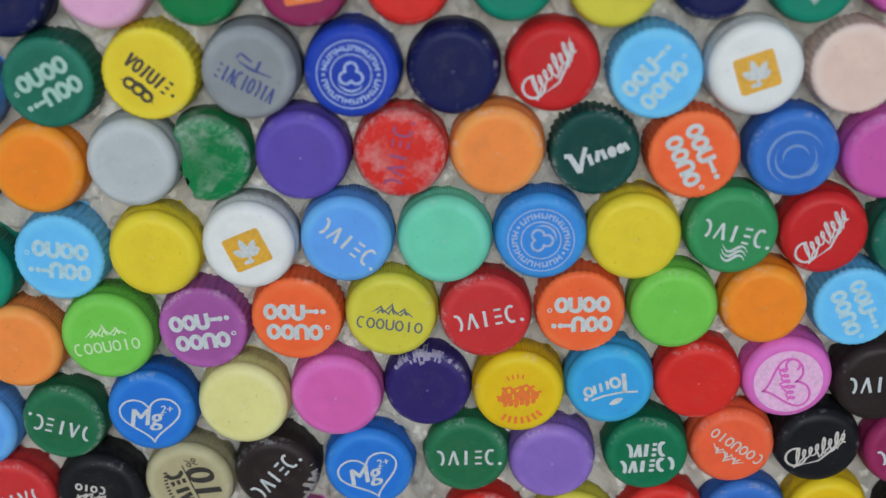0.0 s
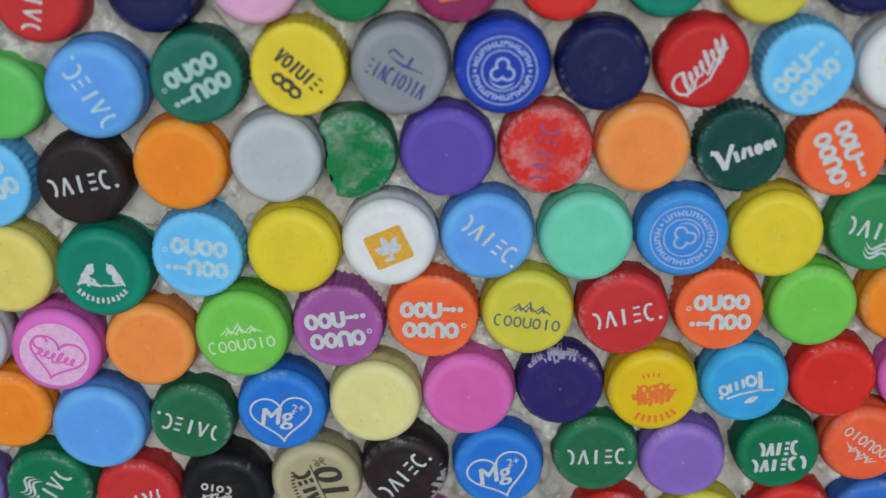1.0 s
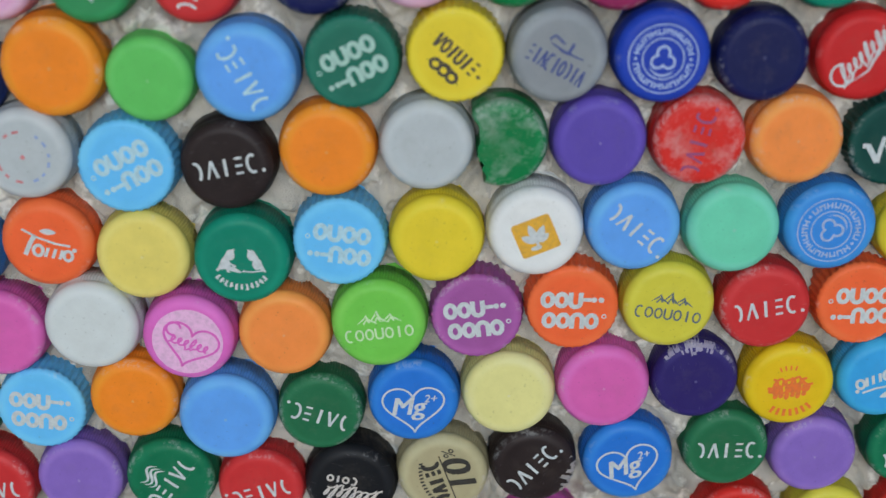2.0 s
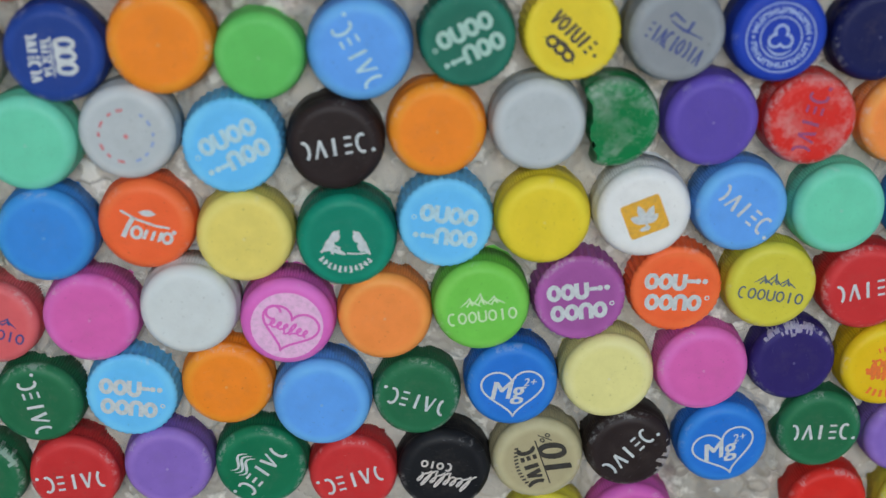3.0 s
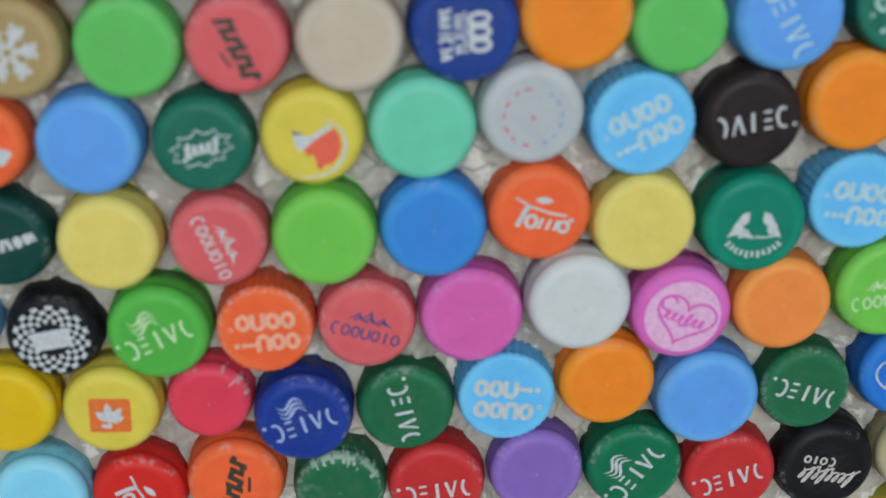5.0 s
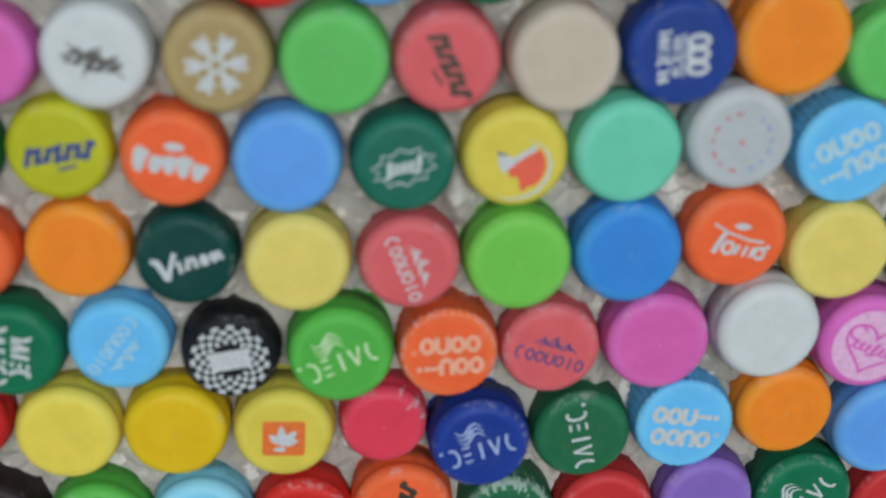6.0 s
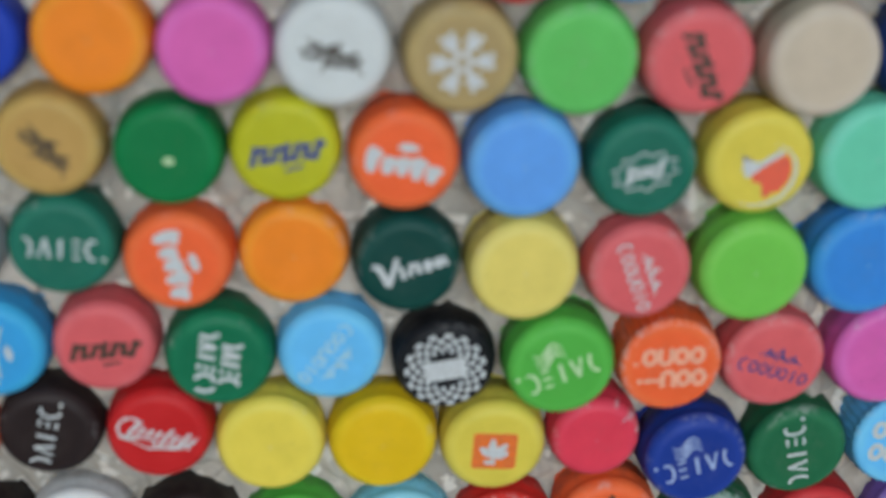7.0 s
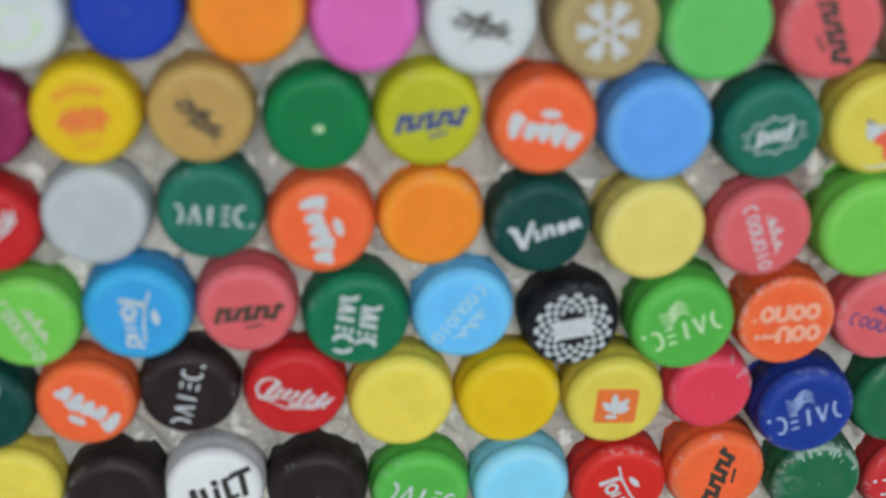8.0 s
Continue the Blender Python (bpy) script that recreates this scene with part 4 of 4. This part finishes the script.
cap(-0.1813, 1.3241, 0.01502, -0.0011, "pale_grey", "smooth", 0, "dotted", "faint_red_ink", wear=0.3, lean=(-0.6, 0.3))
cap(-0.2122, 1.3194, 0.01530, -0.0003, "mint", "smooth", 0, wear=0.2, lean=(0.6, -0.8))
cap(-0.2436, 1.3171, 0.01458, -0.0006, "gold_lemon", "smooth", 0, "melon", "coral_ink", wear=0.1, lean=(0.2, 0.1))
cap(-0.2743, 1.3147, 0.01413, -0.0014, "bottle_green", "smooth", 15, "burst", "white_ink", wear=0.2, lean=(-0.2, 0.0))
cap(-0.3058, 1.3143, 0.01467, -0.0021, "cornflower", "smooth", 55, wear=0.1, lean=(-0.7, -0.1))
cap(-0.3362, 1.3145, 0.01392, -0.0011, "tangerine", "smooth", -5, "bubble", "white_ink", wear=0.1, lean=(0.1, 0.2))
cap(-0.3663, 1.3145, 0.01403, 0.0028, "olive_lime", "smooth", 10, "slant_word", "navy_ink", wear=0.1, lean=(-0.4, 0.4))
cap(-0.3953, 1.3132, 0.01362, 0.0000, "green", "smooth", 0, "dent", "white_ink", wear=0.2, lean=(-0.2, 0.4))
cap(-0.4247, 1.3144, 0.01360, 0.0011, "amber", "smooth", -50, "scribble", "dark_ink", wear=0.2, lean=(0.6, -0.0))
cap(-0.4531, 1.3134, 0.01353, 0.0001, "gold", "smooth", 10, "crest", "orange_ink", wear=0.1, lean=(0.0, 0.0))
cap(-0.4796, 1.3111, 0.01329, 0.0000, "maroon", "smooth", 240, wear=0.1, lean=(0.2, -0.7))
cap(-0.1460, 1.2906, 0.01531, -0.0011, "straw", "ribs", 25, wear=0.1, lean=(-0.6, 0.6))
cap(-0.1772, 1.2935, 0.01524, 0.0008, "tangerine", "smooth", -10, "toma", "white_ink", wear=0.2, lean=(0.1, -0.6))
cap(-0.2086, 1.2890, 0.01558, -0.0010, "azure", "smooth", 25, wear=0.4, lean=(-0.5, -0.4))
cap(-0.2406, 1.2868, 0.01507, -0.0032, "lime", "smooth", 235, wear=0.2, lean=(-0.7, -0.7))
cap(-0.2712, 1.2850, 0.01423, -0.0010, "rose", "smooth", -65, "mountain", "white_ink", wear=0.3, lean=(-0.6, 1.3))
cap(-0.3027, 1.2845, 0.01474, -0.0018, "straw", "smooth", 265, wear=0.2, lean=(-0.4, 0.1))
cap(-0.3336, 1.2843, 0.01409, 0.0011, "dark_teal", "smooth", 12, "brush", "white_ink", wear=0.2, lean=(-0.9, -0.2))
cap(-0.3636, 1.2848, 0.01444, 0.0044, "orange", "smooth", 45, wear=0.2, lean=(0.1, -0.4))
cap(-0.3934, 1.2840, 0.01404, 0.0002, "tangerine", "smooth", -70, "bubble", "white_ink", wear=0.1, lean=(0.1, 0.1))
cap(-0.4226, 1.2870, 0.01373, 0.0009, "bottle_green", "smooth", 0, "blocks", "white_ink", wear=0.2, lean=(-0.7, 1.4))
cap(-0.4521, 1.2856, 0.01387, 0.0000, "pale_grey", "smooth", 355, wear=0.2, lean=(0.1, -0.5))
cap(-0.4787, 1.2817, 0.01270, 0.0000, "coke_red", "smooth", 30, "script", "white_ink", wear=0.2, lean=(-0.3, 0.1))
cap(-0.1323, 1.2621, 0.01533, -0.0024, "hot_pink", "ribs", -20, "heart_script", "pale_pink_ink", wear=0.1, lean=(0.3, -0.8))
cap(-0.1641, 1.2658, 0.01565, -0.0034, "silver", "smooth", 335, wear=0.2, lean=(0.2, -0.9))
cap(-0.1963, 1.2604, 0.01556, -0.0007, "pink", "ribs", 200, wear=0.4, lean=(-0.3, -0.1))
cap(-0.2280, 1.2573, 0.01472, 0.0008, "rose", "ribs", -15, "mountain", "navy_ink", wear=0.5, lean=(-0.1, -0.0))
cap(-0.2586, 1.2569, 0.01467, -0.0014, "tangerine", "flutes", 186, "two_line", "peach_ink", wear=0.6, lean=(0.6, 0.8))
cap(-0.2900, 1.2566, 0.01513, -0.0030, "grass", "smooth", 205, "blocks_wave", "lime_ink", wear=0.2, lean=(0.3, 0.1))
cap(-0.3216, 1.2547, 0.01398, 0.0005, "black", "smooth", 0, "checker", "white_ink", wear=0.1, lean=(1.0, 0.7))
cap(-0.3530, 1.2571, 0.01438, 0.0014, "sky_blue", "smooth", 235, "mountain", "pale_ink", wear=0.1, lean=(0.1, 0.1))
cap(-0.3829, 1.2556, 0.01458, 0.0001, "pine", "smooth", -95, "two_blocks", "white_ink", wear=0.2, lean=(0.2, -0.3))
cap(-0.4131, 1.2583, 0.01363, 0.0008, "rose", "smooth", 5, "slant_word", "dark_ink", wear=0.2, lean=(0.5, -0.7))
cap(-0.4424, 1.2572, 0.01455, 0.0001, "pool_blue", "smooth", -85, "toma", "white_ink", wear=0.1, lean=(0.8, -1.3))
cap(-0.4712, 1.2538, 0.01373, 0.0000, "lime", "smooth", -60, "mountain", "dull_ink", wear=0.1, lean=(-0.9, -0.5))
cap(-0.1527, 1.2365, 0.01529, 0.0010, "orange", "smooth", 20, wear=0.5, lean=(0.8, -0.0))
cap(-0.1844, 1.2321, 0.01543, -0.0003, "sky_blue", "flutes", -5, "two_line", "white_ink", wear=0.1, lean=(-0.4, -0.1))
cap(-0.2158, 1.2280, 0.01492, 0.0004, "forest", "ribs", 105, "blocks", "white_ink", wear=0.4, lean=(-0.3, -0.1))
cap(-0.2476, 1.2273, 0.01493, -0.0041, "deep_blue", "smooth", 200, "blocks_wave", "mist_ink", wear=0.3, lean=(-0.7, -0.2))
cap(-0.2765, 1.2313, 0.01295, 0.0008, "raspberry", "smooth", 115, wear=0.4, lean=(0.2, -0.4), tear=(10, 70))
cap(-0.3061, 1.2296, 0.01465, -0.0015, "gold_lemon", "smooth", 0, "leaf_square", "orange_ink", wear=0.2, lean=(0.2, 0.4))
cap(-0.3376, 1.2301, 0.01497, -0.0014, "gold", "smooth", 250, wear=0.1, lean=(-0.0, 0.8))
cap(-0.3689, 1.2282, 0.01499, 0.0000, "straw_yellow", "smooth", 220, wear=0.1, lean=(-1.5, -0.5))
cap(-0.3995, 1.2315, 0.01430, 0.0001, "coke_red", "smooth", -15, "script", "white_ink", wear=0.1, lean=(-0.3, 0.3))
cap(-0.4292, 1.2313, 0.01380, 0.0011, "brown", "smooth", 78, "blocks", "white_ink", wear=0.2, lean=(1.0, -0.5))
cap(-0.4574, 1.2283, 0.01370, 0.0001, "tangerine", "smooth", 150, "bubble", "white_ink", wear=0.1, lean=(0.6, -0.1))
cap(-0.4854, 1.2261, 0.01362, 0.0000, "dark_teal", "smooth", 60, "brush", "white_ink", wear=0.1, lean=(-0.7, -0.3))
cap(-0.1415, 1.2055, 0.01564, 0.0000, "pine", "ribs", 235, "blocks_wave", "white_ink", wear=0.5, lean=(0.8, -0.4))
cap(-0.1734, 1.2040, 0.01504, 0.0000, "violet", "ribs", 95, wear=0.3, lean=(-0.8, -1.0))
cap(-0.2055, 1.1997, 0.01538, -0.0000, "crimson", "ribs", 190, "blocks", "white_ink", wear=0.4, lean=(0.2, 0.2))
cap(-0.2366, 1.1987, 0.01449, -0.0000, "forest", "smooth", 305, wear=0.7, lean=(0.6, -0.4), tear=(20, 150))
cap(-0.2696, 1.2017, 0.01523, -0.0001, "tangerine", "smooth", 80, "slant_word", "dark_ink", wear=0.4, lean=(-0.9, 0.3))
cap(-0.3001, 1.1979, 0.01462, 0.0000, "red", "smooth", -50, "toma", "white_ink", wear=0.3, lean=(0.2, 0.4))
cap(-0.3307, 1.1977, 0.01480, 0.0000, "ice_blue", "smooth", 125, wear=0.1, lean=(0.4, 0.6))
cap(-0.3614, 1.1965, 0.01471, 0.0000, "grass", "smooth", -15, "blocks", "white_ink", wear=0.1, lean=(1.1, -0.5))
cap(-0.3922, 1.1967, 0.01465, 0.0000, "brown", "smooth", 340, wear=0.2, lean=(0.5, -0.1))
cap(-0.4224, 1.1981, 0.01430, 0.0000, "white", "ribs", 25, "bold_brush", "black_ink", wear=0.1, lean=(-0.2, -0.6))
cap(-0.4511, 1.1963, 0.01402, 0.0000, "brown", "smooth", 170, wear=0.2, lean=(0.4, -0.3))
cap(-0.4789, 1.1991, 0.01341, 0.0000, "straw_yellow", "smooth", 170, wear=0.1, lean=(-0.6, 0.1))
cap(-0.3115, 1.3679, 0.01291, -0.0001, "red", "smooth", 110, wear=0.3, lean=(-0.4, -0.2))
cap(-0.2832, 1.3703, 0.01343, -0.0000, "cornflower", "smooth", 305, wear=0.2, lean=(0.1, -0.3))
cap(-0.2543, 1.3715, 0.01325, 0.0000, "pine", "smooth", 305, wear=0.2, lean=(-0.1, -0.4))
